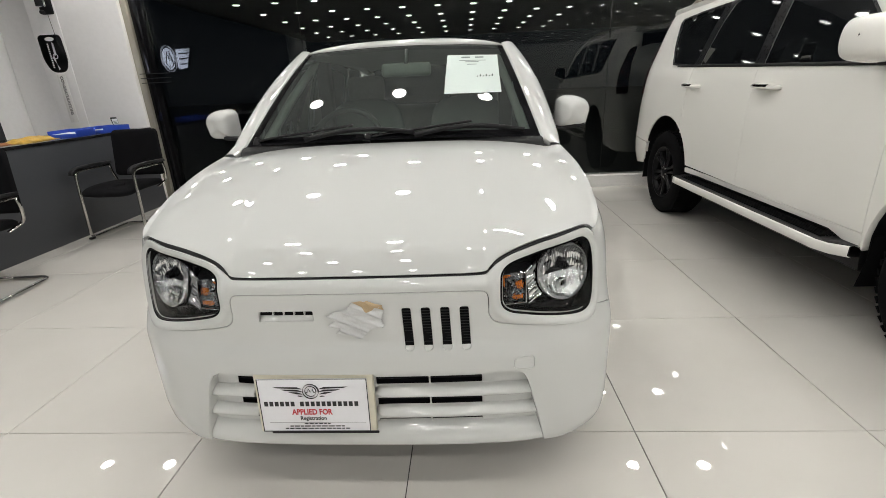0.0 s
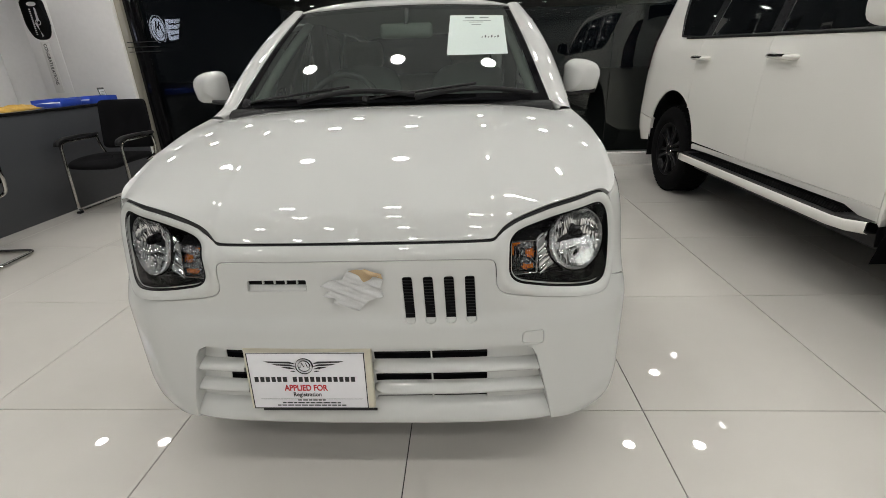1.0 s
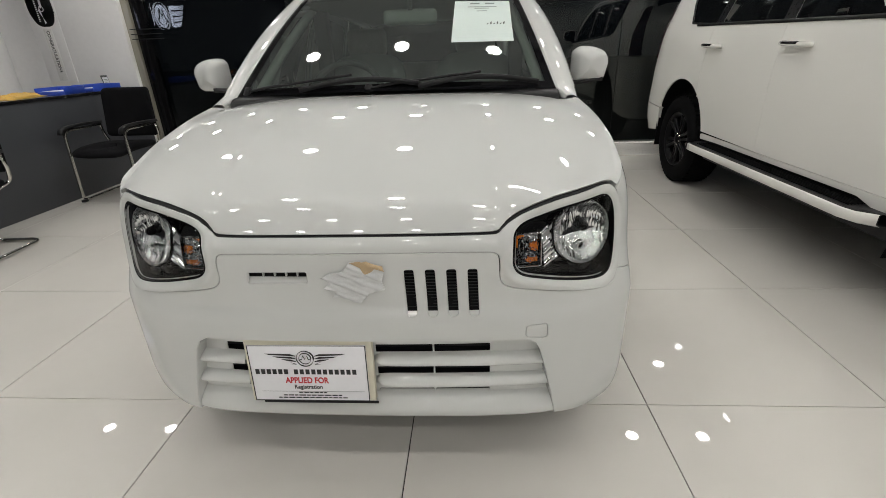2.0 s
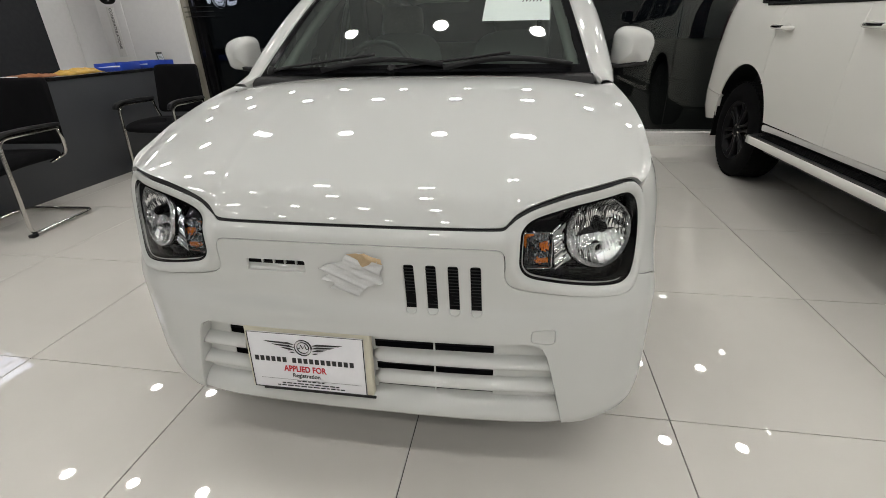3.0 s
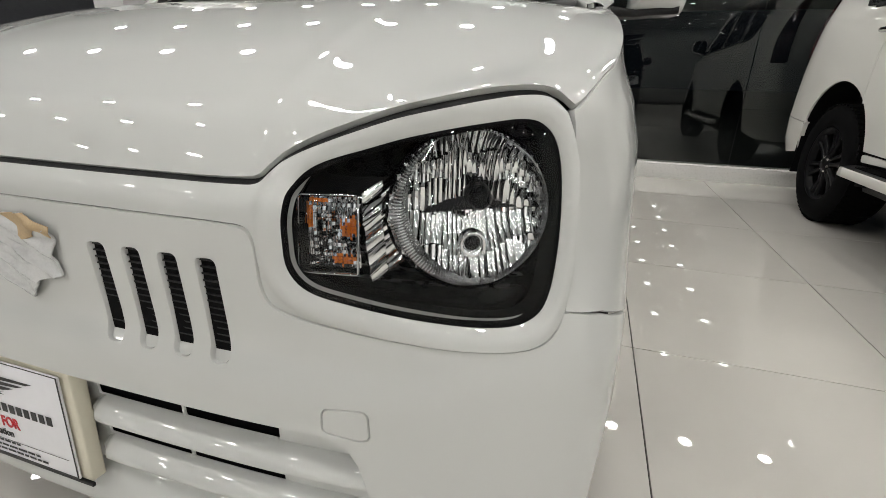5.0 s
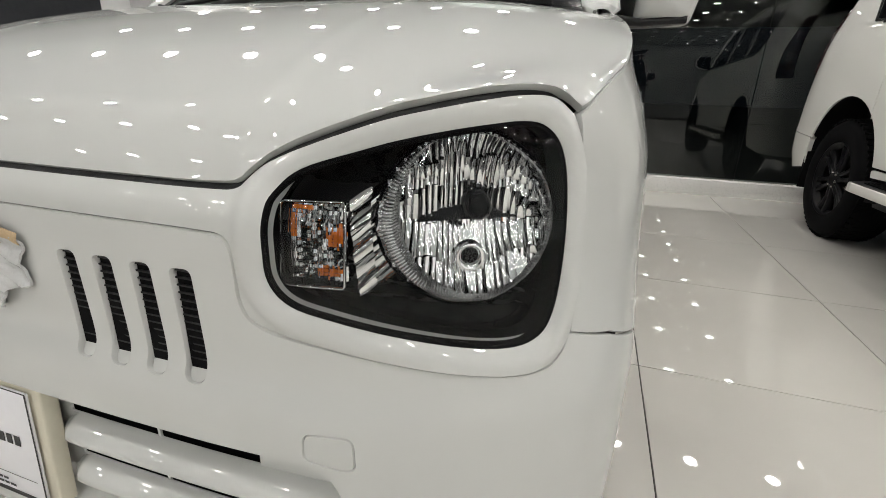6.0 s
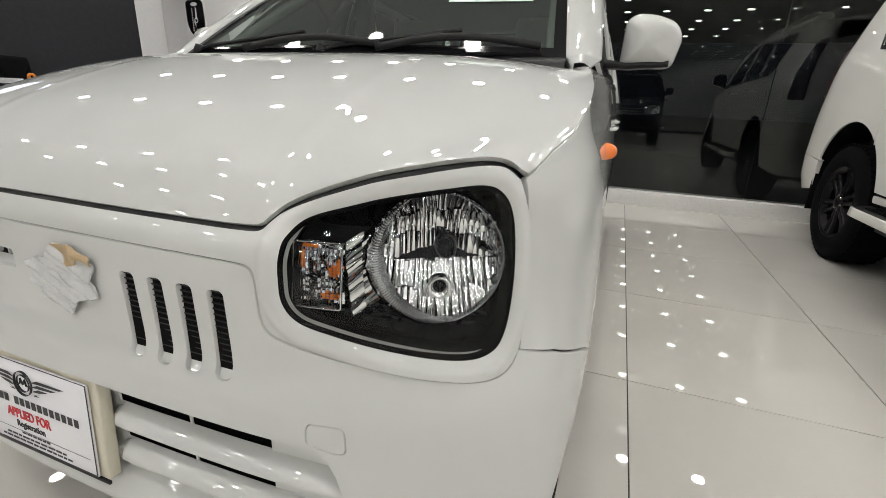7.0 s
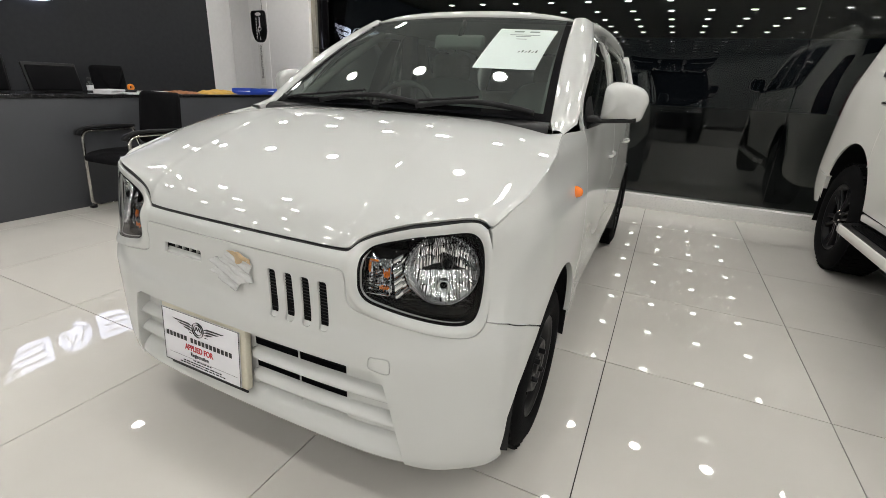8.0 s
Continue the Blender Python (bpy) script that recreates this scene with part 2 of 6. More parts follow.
def box(bm, lo, hi, m=None, bevel=0.0, seg=2):
    g = bmesh.ops.create_cube(bm, size=1)["verts"]
    c = [(lo[k] + hi[k]) / 2 for k in range(3)]
    d = [hi[k] - lo[k] for k in range(3)]
    for v in g:
        v.co = Vector((c[0] + v.co.x * d[0], c[1] + v.co.y * d[1], c[2] + v.co.z * d[2]))
    if bevel:
        es = list({e for v in g for e in v.link_edges})
        r = bmesh.ops.bevel(bm, geom=es, offset=bevel, segments=seg, profile=0.5, affect="EDGES")
        g = list({v for f in r["faces"] for v in f.verts} | {v for v in g if v.is_valid})
    if m:
        bmesh.ops.transform(bm, matrix=m, verts=list({v for v in g if v.is_valid}))
    return bm


def boxed(lo, hi, bevel=0.0, m=None, seg=2):
    return box(bmesh.new(), lo, hi, m, bevel, seg)


def sweep(path, section, closed=False, bm=None, cap=True, scales=None):
    """Carries a flat section (pairs) along a path of points; each ring is turned with the path."""
    bm = bm or bmesh.new()
    pts = [Vector(p) for p in path]
    n = len(pts)
    rings = []
    up = Vector((0, 0, 1))
    for i, p in enumerate(pts):
        a = pts[(i - 1) % n] if closed or i else p
        b = pts[(i + 1) % n] if closed or i < n - 1 else p
        t = (b - a).normalized()
        ref = up if abs(t.z) < 0.95 else Vector((0, 1, 0))
        if i and abs(t.z) >= 0.6:
            ref = prev
        s = t.cross(ref).normalized()
        w = s.cross(t).normalized()
        prev = w
        k = scales[i] if scales else 1.0
        rings.append([bm.verts.new(p + s * q[0] * k + w * q[1] * k) for q in section])
    m = len(section)
    for i in range(n if closed else n - 1):
        r0, r1 = rings[i], rings[(i + 1) % n]
        for j in range(m):
            bm.faces.new((r0[j], r0[(j + 1) % m], r1[(j + 1) % m], r1[j]))
    if cap and not closed:
        bm.faces.new(rings[0][::-1])
        bm.faces.new(rings[-1])
    return bm


def circle(r, n=10, rx=None):
    return [(r * math.cos(2 * math.pi * i / n), (rx or r) * math.sin(2 * math.pi * i / n)) for i in range(n)]


def lathe(profile, n=32, bm=None, m=None, sweep_angle=2 * math.pi):
    """Turns (radius, along) pairs round the local x axis."""
    bm = bm or bmesh.new()
    rings = []
    for r, x in profile:
        if r < 1e-6:
            rings.append([bm.verts.new((x, 0, 0))])
        else:
            rings.append([bm.verts.new((x, r * math.cos(2 * math.pi * i / n), r * math.sin(2 * math.pi * i / n))) for i in range(n)])
    for a, b in zip(rings, rings[1:]):
        for i in range(n):
            j = (i + 1) % n
            if len(a) == 1 and len(b) == 1:
                continue
            if len(a) == 1:
                bm.faces.new((a[0], b[i], b[j]))
            elif len(b) == 1:
                bm.faces.new((a[i], b[0], a[j]))
            else:
                bm.faces.new((a[i], b[i], b[j], a[j]))
    if m:
        bmesh.ops.transform(bm, matrix=m, verts=[v for r in rings for v in r])
    return bm


def bow(pts, r, seg=6):
    """A path of points with its inner corners rounded to radius r."""
    out = [Vector(pts[0])]
    for a, b, c in zip(pts, pts[1:], pts[2:]):
        a, b, c = Vector(a), Vector(b), Vector(c)
        d1, d2 = (a - b), (c - b)
        k = min(r, d1.length * 0.48, d2.length * 0.48)
        p, q = b + d1.normalized() * k, b + d2.normalized() * k
        for i in range(seg + 1):
            t = i / seg
            out.append(p * (1 - t) ** 2 + b * 2 * t * (1 - t) + q * t * t)
    return out + [Vector(pts[-1])]


def rounded(poly, r, seg=5):
    """A closed flat outline with rounded corners; r may be one radius or one for each corner."""
    n = len(poly)
    rs = r if hasattr(r, "__len__") else [r] * n
    out = []
    for i in range(n):
        a, b, c = Vector(poly[i - 1]), Vector(poly[i]), Vector(poly[(i + 1) % n])
        d1, d2 = a - b, c - b
        k = min(rs[i], d1.length * 0.49, d2.length * 0.49)
        if k < 1e-4:
            out.append((b.x, b.y))
            continue
        p, q = b + d1.normalized() * k, b + d2.normalized() * k
        for s in range(seg + 1):
            t = s / seg
            v = p * (1 - t) ** 2 + b * 2 * t * (1 - t) + q * t * t
            out.append((v.x, v.y))
    return out


def flowing(poly, seg=6):
    """A closed outline smoothed through its points."""
    n = len(poly)
    out = []
    for i in range(n):
        p0, p1, p2, p3 = (Vector(poly[(i + k) % n]) for k in (-1, 0, 1, 2))
        for s in range(seg):
            t = s / seg
            v = 0.5 * (2 * p1 + (p2 - p0) * t + (2 * p0 - 5 * p1 + 4 * p2 - p3) * t * t + (3 * p1 - p0 - 3 * p2 + p3) * t ** 3)
            out.append((v.x, v.y))
    return out


def flow_open(poly, seg=5):
    """An open line smoothed through its points."""
    n = len(poly)
    out = []
    for i in range(n - 1):
        p0, p1, p2, p3 = (Vector(poly[min(max(i + k, 0), n - 1)]) for k in (-1, 0, 1, 2))
        l1 = (p2 - p1).length
        t1 = (p2 - p0) * (l1 / max(1e-6, (p1 - p0).length + l1))
        t2 = (p3 - p1) * (l1 / max(1e-6, (p3 - p2).length + l1))
        for s in range(seg):
            t = s / seg
            v = p1 * (2 * t ** 3 - 3 * t * t + 1) + t1 * (t ** 3 - 2 * t * t + t) + p2 * (3 * t * t - 2 * t ** 3) + t2 * (t ** 3 - t * t)
            out.append((v.x, v.y))
    return out + [tuple(poly[-1])]


def resampled(poly, step):
    out = []
    for a, b in zip(poly, poly[1:] + poly[:1]):
        n = max(1, int(math.dist(a, b) / step))
        out += [(a[0] + (b[0] - a[0]) * i / n, a[1] + (b[1] - a[1]) * i / n) for i in range(n)]
    return out


def grown(poly, d):
    """The outline moved outwards by d (inwards: minus)."""
    area = sum(a[0] * b[1] - b[0] * a[1] for a, b in zip(poly, poly[1:] + poly[:1]))
    s = 1 if area > 0 else -1
    out = []
    n = len(poly)
    for i in range(n):
        a, c = poly[i - 1], poly[(i + 1) % n]
        tx, ty = c[0] - a[0], c[1] - a[1]
        l = math.hypot(tx, ty) or 1
        out.append((poly[i][0] + s * ty / l * d, poly[i][1] - s * tx / l * d))
    return out


def inside(px, py, poly):
    x, y = np.array(poly).T
    x2, y2 = np.roll(x, -1), np.roll(y, -1)
    hit = np.zeros(len(px), int)
    for a, b, c, d in zip(x, y, x2, y2):
        if b == d:
            continue
        cross = ((b > py) != (d > py)) & (px < (c - a) * (py - b) / (d - b) + a)
        hit += cross
    return hit % 2 == 1


def nearness(px, py, poly):
    best = np.full(len(px), 1e9)
    for a, b in zip(poly, poly[1:] + poly[:1]):
        ax, ay = a
        dx, dy = b[0] - ax, b[1] - ay
        l2 = dx * dx + dy * dy or 1e-12
        t = np.clip(((px - ax) * dx + (py - ay) * dy) / l2, 0, 1)
        best = np.minimum(best, np.hypot(px - ax - t * dx, py - ay - t * dy))
    return best


def panel(name, outline, place, mat, parent, holes=(), step=0.03, edge=None, lip=0.012, roll=0.0015, label="", lips=True):
    """A sheet on a curved surface place(u, v), cut to an outline with holes, its edges folded inwards."""
    from_edge = edge or step
    loops = [resampled(list(outline), from_edge)] + [resampled(list(h), min(from_edge, 0.012)) for h in holes]
    xs = [p[0] for p in loops[0]]
    ys = [p[1] for p in loops[0]]
    gx, gy = [], []
    row = 0
    y = min(ys) + step * 0.4
    while y < max(ys):
        x = min(xs) + step * (0.25 + 0.5 * (row % 2))
        while x < max(xs):
            gx.append(x)
            gy.append(y)
            x += step
        y += step * 0.87
        row += 1
    gx, gy = np.array(gx), np.array(gy)
    ok = inside(gx, gy, loops[0])
    for h in loops[1:]:
        ok &= ~inside(gx, gy, h)
    for h in loops:
        ok &= nearness(gx, gy, h) > step * 0.45
    verts, edges, at = [], [], []
    for lp in loops:
        k = len(verts)
        at.append((k, len(lp)))
        verts += [Vector(p) for p in lp]
        edges += [(k + i, k + (i + 1) % len(lp)) for i in range(len(lp))]
    verts += [Vector(p) for p in zip(gx[ok], gy[ok])]
    vo, _, fo, vorig, _, _ = delaunay_2d_cdt(verts, edges, [], 0, 1e-6)
    vx, vy = np.array([v.x for v in vo]), np.array([v.y for v in vo])
    tri = np.array([list(f) for f in fo])
    cx, cy = vx[tri].mean(1), vy[tri].mean(1)
    keep = inside(cx, cy, loops[0])
    for h in loops[1:]:
        keep &= ~inside(cx, cy, h)
    bm = bmesh.new()
    pts = [Vector(place(a, b)) for a, b in zip(vx, vy)]
    bv = [bm.verts.new(p) for p in pts]
    for f in tri[keep]:
        try:
            bm.faces.new([bv[i] for i in f])
        except ValueError:
            pass
    if lips:
        new_of = {}
        for i, olds in enumerate(vorig):
            for o in olds:
                new_of[o] = i
        e = 1e-3
        for li, (k, n) in enumerate(at):
            idx = [new_of[k + i] for i in range(n)]
            area = sum(vx[idx[i]] * vy[idx[(i + 1) % n]] - vx[idx[(i + 1) % n]] * vy[idx[i]] for i in range(n))
            sgn = (1 if area > 0 else -1) * (1 if li == 0 else -1)
            r1, r2 = [], []
            for i in range(n):
                j = idx[i]
                p = pts[j]
                du = Vector(place(vx[j] + e, vy[j])) - p
                dv = Vector(place(vx[j], vy[j] + e)) - p
                nn = du.cross(dv).normalized() * PANEL_SIDE[0]
                t = (pts[idx[(i + 1) % n]] - pts[idx[i - 1]])
                outw = t.cross(du.cross(dv)).normalized() * sgn
                r1.append(bm.verts.new(p - nn * roll * 1.5 + outw * roll))
                r2.append(bm.verts.new(p - nn * lip + outw * roll))
            r0 = [bv[k] for k in idx]
            for i in range(n):
                j = (i + 1) % n
                for f in ((r0[i], r0[j], r1[j], r1[i]), (r1[i], r1[j], r2[j], r2[i])):
                    try:
                        bm.faces.new(f)
                    except ValueError:
                        pass
                e0 = bm.edges.get((r0[i], r0[j]))
                if e0:
                    e0.smooth = False
    for v in [v for v in bm.verts if not v.link_faces]:
        bm.verts.remove(v)
    return part(name, bm, mat, parent, label)


PANEL_SIDE = [1]


def loft(rows, bm=None, closed=False):
    """A sheet through rows of points."""
    bm = bm or bmesh.new()
    vs = [[bm.verts.new(p) for p in r] for r in rows]
    for a, b in zip(vs, vs[1:]):
        n = len(a)
        for i in range(n if closed else n - 1):
            j = (i + 1) % n
            bm.faces.new((a[i], a[j], b[j], b[i]))
    return bm


def panel_sheet(outline, holes, place, step=0.05):
    """The mesh of a thin sheet cut to an outline with holes, as panel() builds it, without lips."""
    ob = panel("sheet", outline, place, None, None, holes=holes, step=step, edge=0.03, lips=False)
    bm = bmesh.new()
    bm.from_mesh(ob.data)
    bpy.data.objects.remove(ob)
    return bm


def solid(bm, depth):
    """Gives an open sheet a thickness."""
    bmesh.ops.recalc_face_normals(bm, faces=bm.faces)
    bmesh.ops.solidify(bm, geom=bm.faces[:], thickness=depth)
    return bm


def flat_shape(outline, place, off=0.0, bm=None):
    """A filled outline laid on place(a, b, off)."""
    bm = bm or bmesh.new()
    vo, _, fo, _, _, _ = delaunay_2d_cdt([Vector(p) for p in outline], [(i, (i + 1) % len(outline)) for i in range(len(outline))], [], 1, 1e-7)
    vs = [bm.verts.new(place(v.x, v.y, off)) for v in vo]
    for f in fo:
        bm.faces.new([vs[i] for i in f])
    return bm


def lettering(name, text, size, m, mat, parent, wide=None, bold=0.0):
    """Raised lettering in the built-in typeface, as a mesh, centred on the pose m (x along the line, z out of the face)."""
    cu = bpy.data.curves.new(name, "FONT")
    cu.body, cu.size, cu.extrude, cu.align_x, cu.align_y, cu.offset = text, size, 0.0004, "CENTER", "CENTER", bold
    ob = new(name, cu)
    bpy.context.view_layer.update()
    me = bpy.data.meshes.new_from_object(ob.evaluated_get(bpy.context.evaluated_depsgraph_get()))
    bpy.data.objects.remove(ob)
    w = max(v.co.x for v in me.vertices) - min(v.co.x for v in me.vertices)
    k = wide / w if wide else 1.0
    me.transform(m @ Matrix.Diagonal((k, 1, 1, 1)))
    me.materials.clear()
    return link_mesh(name, me, mat, parent, flat=True)


# ---- the showroom ----
WEST, EAST, SOUTH, NORTH = -5.0, 7.0, -13.0, 4.52


def slab(name, lo, hi, mat, label="", bevel=0.0):
    ob = part(name, boxed(lo, hi, bevel), mat, None, flat=not bevel)
    return tagged(ob, label=label, kind="structure")


floor = slab("floor", (WEST - 0.2, SOUTH - 0.2, -0.12), (EAST + 0.2, NORTH + 0.25, -0.008), M_GROUT, "polished off-white porcelain floor with dark thin joints")
slab("ground", (-60, NORTH + 0.25, -0.30), (60, 70, -0.10), M_NIGHT, "dark street ground outside at night")
# Added slab and its lamps stand in for ceiling lamps mirrored in the glass.
slab("mirror_ceiling", (WEST - 0.2, NORTH + 0.302, CEILING + 0.004), (EAST + 0.2, 17.0, CEILING + 0.15), M_WALL_BACK, "added dark slab outside that carries the stand-in lamps")
slab("ceiling", (WEST - 0.2, SOUTH - 0.2, CEILING + 0.004), (EAST + 0.2, NORTH + 0.3, CEILING + 0.15), M_CEILING, "dark ceiling with rows of round downlights")
slab("wall_west", (WEST - 0.2, SOUTH, 0), (WEST, 4.10, CEILING), M_WALL_DARK, "matt charcoal painted wall behind the counter")
slab("wall_west_light", (WEST - 0.2, 4.10, 0), (WEST - 0.003, NORTH + 0.2, CEILING), M_WALL_GREY, "light grey painted wall return")
# Unseen wall; its pale colour throws light onto the large car and floor.
slab("wall_east", (EAST, SOUTH, 0), (EAST + 0.2, NORTH + 0.2, CEILING), M_WALL_GREY, "light grey wall out of view, kept pale to bounce light")
slab("wall_south", (WEST - 0.2, SOUTH - 0.2, 0), (EAST + 0.2, SOUTH, CEILING), M_WALL_FAR, "grey plain wall opposite the shop front")
slab("wall_north", (WEST, NORTH - 0.04, 0), (-4.56, NORTH + 0.2, CEILING), M_WALL_GREY, "light grey painted wall")
slab("column", (-4.56, NORTH - 0.10, 0), (-3.50, NORTH + 0.2, CEILING), M_WALL_WHITE, "white painted column beside the shop front", 0.004)
for y0, y1 in ((-4.95, -4.45), (-10.3, -9.8)):
    slab("column", (WEST + 0.002, y0, 0), (WEST + 0.45, y1, CEILING), M_WALL_WHITE, "white painted column against the dark wall", 0.004)
slab("plinth", (-3.338, NORTH, -0.004), (EAST, NORTH + 0.2, 0.14), M_PLINTH, "low white stone plinth under the glass", 0.004)


def shop_front():
    w = thing("window_1", label="tall dark glass shop front at night with slim frames", kind="structure")
    part("window_frame", boxed((-3.495, NORTH - 0.06, 0), (-3.425, NORTH + 0.12, CEILING), 0.003), M_ALU, w)
    part("window_frame", boxed((-3.423, NORTH - 0.02, 0), (-3.34, NORTH + 0.14, CEILING), 0.003), M_GLOSS_BLACK, w)
    cuts = [-3.34, -1.55, 1.95, 5.0, EAST]
    for a, b in zip(cuts, cuts[1:]):
        part("pane", boxed((a + 0.004, NORTH + 0.095, 0.14), (b - 0.004, NORTH + 0.0955, CEILING)), M_WALL_GLASS, w, flat=True)
    for z in (1.42, 1.47, 1.52):
        part("glazing_strip", boxed((-3.46, NORTH - 0.068, z), (-3.10, NORTH - 0.061, z + 0.008)), M_BLACK, w, flat=True)
    return w


shop_front()


def downlight(name, label, group, mat):
    lamp = thing(name, label=label, category="downlight", group=group)
    part("trim_ring", lathe([(0.0625, -0.004), (0.064, 0.009), (0.067, 0.012), (0.074, 0.010), (0.079, 0.003), (0.079, -0.004), (0.0625, -0.004)], 20, m=pose(0, 0, 0, 0, 90, 0)), M_WALL_WHITE, lamp)
    part("diffuser", lathe([(0.0, -0.001), (0.062, -0.001), (0.062, 0.003), (0.0, 0.003)], 20, m=pose(0, 0, 0, 0, -90, 0)), mat, lamp)
    return lamp


def lamp_grid(lamp, rows, last=9):
    """Lays copies of a lamp out in a grid, eleven or so to a row."""
    todo = [pose(0.554 + 0.78 * i, y, CEILING) for i in range(-6, last) for y in rows]
    lamp.matrix_basis = todo[0]
    for at in todo[1:]:
        copy_thing(lamp, at)


# The row nearest the glass is added, to brighten floor, plinth and column.
lamp_grid(downlight("ceiling_light", "round recessed white downlight, switched on", "ceiling downlights", M_LAMP), [0.45 + 1.3 * j for j in range(-10, 4)])
# Added lamps at mirrored positions, in place of reflections off glass and floor.
lamp_grid(downlight("mirror_light", "added round downlight outside, standing in for a lamp reflection in the glass", "canopy downlights", M_LAMP_MIRROR), [6.18 + 1.3 * j for j in range(8)], last=4)


def ceiling_speaker(x, y):
    ob = thing("ceiling_speaker", pose(x, y, CEILING), label="round black speaker set into the ceiling", category="speaker")
    part("rim", lathe([(0.078, -0.004), (0.086, -0.008), (0.094, -0.006), (0.097, 0.004), (0.078, 0.004)], 28, m=pose(0, 0, 0, 0, 90, 0)), M_BLACK, ob)
    part("grille", lathe([(0.0, 0.006), (0.04, 0.005), (0.079, 0.002), (0.079, -0.003), (0.0, -0.003)], 28, m=pose(0, 0, 0, 0, 90, 0)), M_BLACK, ob)
    return ob


ceiling_speaker(0.944, 1.75)


def lit_sign(m, width, mat, label, thick=0.05, ink=None):
    """A wall sign: a lit disc with a dark letter outline between two wings of swept bars."""
    sign = thing("wall_sign", m, label=label, category="sign")
    ink = ink or M_WALL_DARK
    h, r = width * 0.25, width * 0.150

    def place(a, b, o):
        return Vector((a, -thick - o, b))

    def plate(name, shape, off, depth, m_):
        bm = flat_shape(shape, place, off)
        bmesh.ops.solidify(bm, geom=bm.faces[:], thickness=depth)
        return part(name, bm, m_, sign, flat=True)

    part("backing", boxed((-width * 0.12, -thick + 0.008, -width * 0.12), (width * 0.12, 0, width * 0.12), 0.01), M_BLACK, sign)
    part("backing", boxed((-width * 0.40, -thick + 0.008, -h * 0.30), (-width * 0.145, 0, h * 0.3), 0.01), M_BLACK, sign)
    part("backing", boxed((width * 0.145, -thick + 0.008, -h * 0.30), (width * 0.40, 0, h * 0.3), 0.01), M_BLACK, sign)
    turn = [(math.cos(2 * math.pi * i / 40), math.sin(2 * math.pi * i / 40)) for i in range(40)]
    plate("disc", [(r * 0.80 * c, r * 0.80 * s) for c, s in turn], 0.0, 0.004, mat)
    rim = [(r * 0.96 * c, -thick, r * 0.96 * s) for c, s in turn]
    part("rim", sweep(rim, [(-r * 0.05, -0.004), (r * 0.05, -0.004), (r * 0.05, 0.004), (-r * 0.05, 0.004)], closed=True), mat, sign, flat=True)
    zig = [(-0.66, -0.30), (-0.42, -0.30), (-0.18, 0.42), (0.0, -0.12), (0.18, 0.42), (0.42, -0.30), (0.66, -0.30)]
    for grow, lift in ((1.0, 0.0), (1.0, 0.13)):
        part("letter_outline", sweep([(x * r * grow, -thick - 0.004, (z * grow + lift) * r) for x, z in zig], [(-r * 0.022, -0.004), (r * 0.022, -0.004), (r * 0.022, 0.004), (-r * 0.022, 0.004)]), ink, sign, flat=True)
    arc = [(r * 0.60 * math.cos(math.radians(200 + 14 * i)), -thick - 0.004, r * 0.60 * math.sin(math.radians(200 + 14 * i))) for i in range(11)]
    part("letter_outline", sweep(arc, [(-r * 0.03, -0.004), (r * 0.03, -0.004), (r * 0.03, 0.004), (-r * 0.03, 0.004)]), ink, sign, flat=True)
    w = width * 0.5
    for s in (-1, 1):
        rows = 4
        for k in range(rows):
            top = h * (0.5 - k / rows)
            bot = top - h / rows * 0.72
            end = w * (1 - 0.07 * k)
            plate("wing_bar", [(s * w * 0.42, top), (s * end * 0.8, top + h * 0.05), (s * end, top + h * 0.12), (s * (end - w * 0.07), bot + h * 0.10), (s * end * 0.75, bot + h * 0.04), (s * w * 0.42, bot)], 0.0, 0.004, mat)
        plate("wing_root", [(s * w * 0.425, h * 0.5), (s * w * 0.425, -h * 0.43), (s * w * 0.325, -h * 0.40), (s * w * 0.33, h * 0.46)], 0.0, 0.004, mat)
    return sign


lit_sign(pose(WEST, 1.71, 1.90, 0, 0, 90), 1.5, M_SIGN, "white lit winged badge sign on the charcoal wall")
lit_sign(pose(0.6, SOUTH, 2.2, 0, 0, 180), 3.4, M_SIGN_DIM, "large black winged badge sign on the grey wall", ink=M_WALL_GREY)

# ---- the small white car ----


def mirrored(poly):
    return [(-u, z) for u, z in poly]


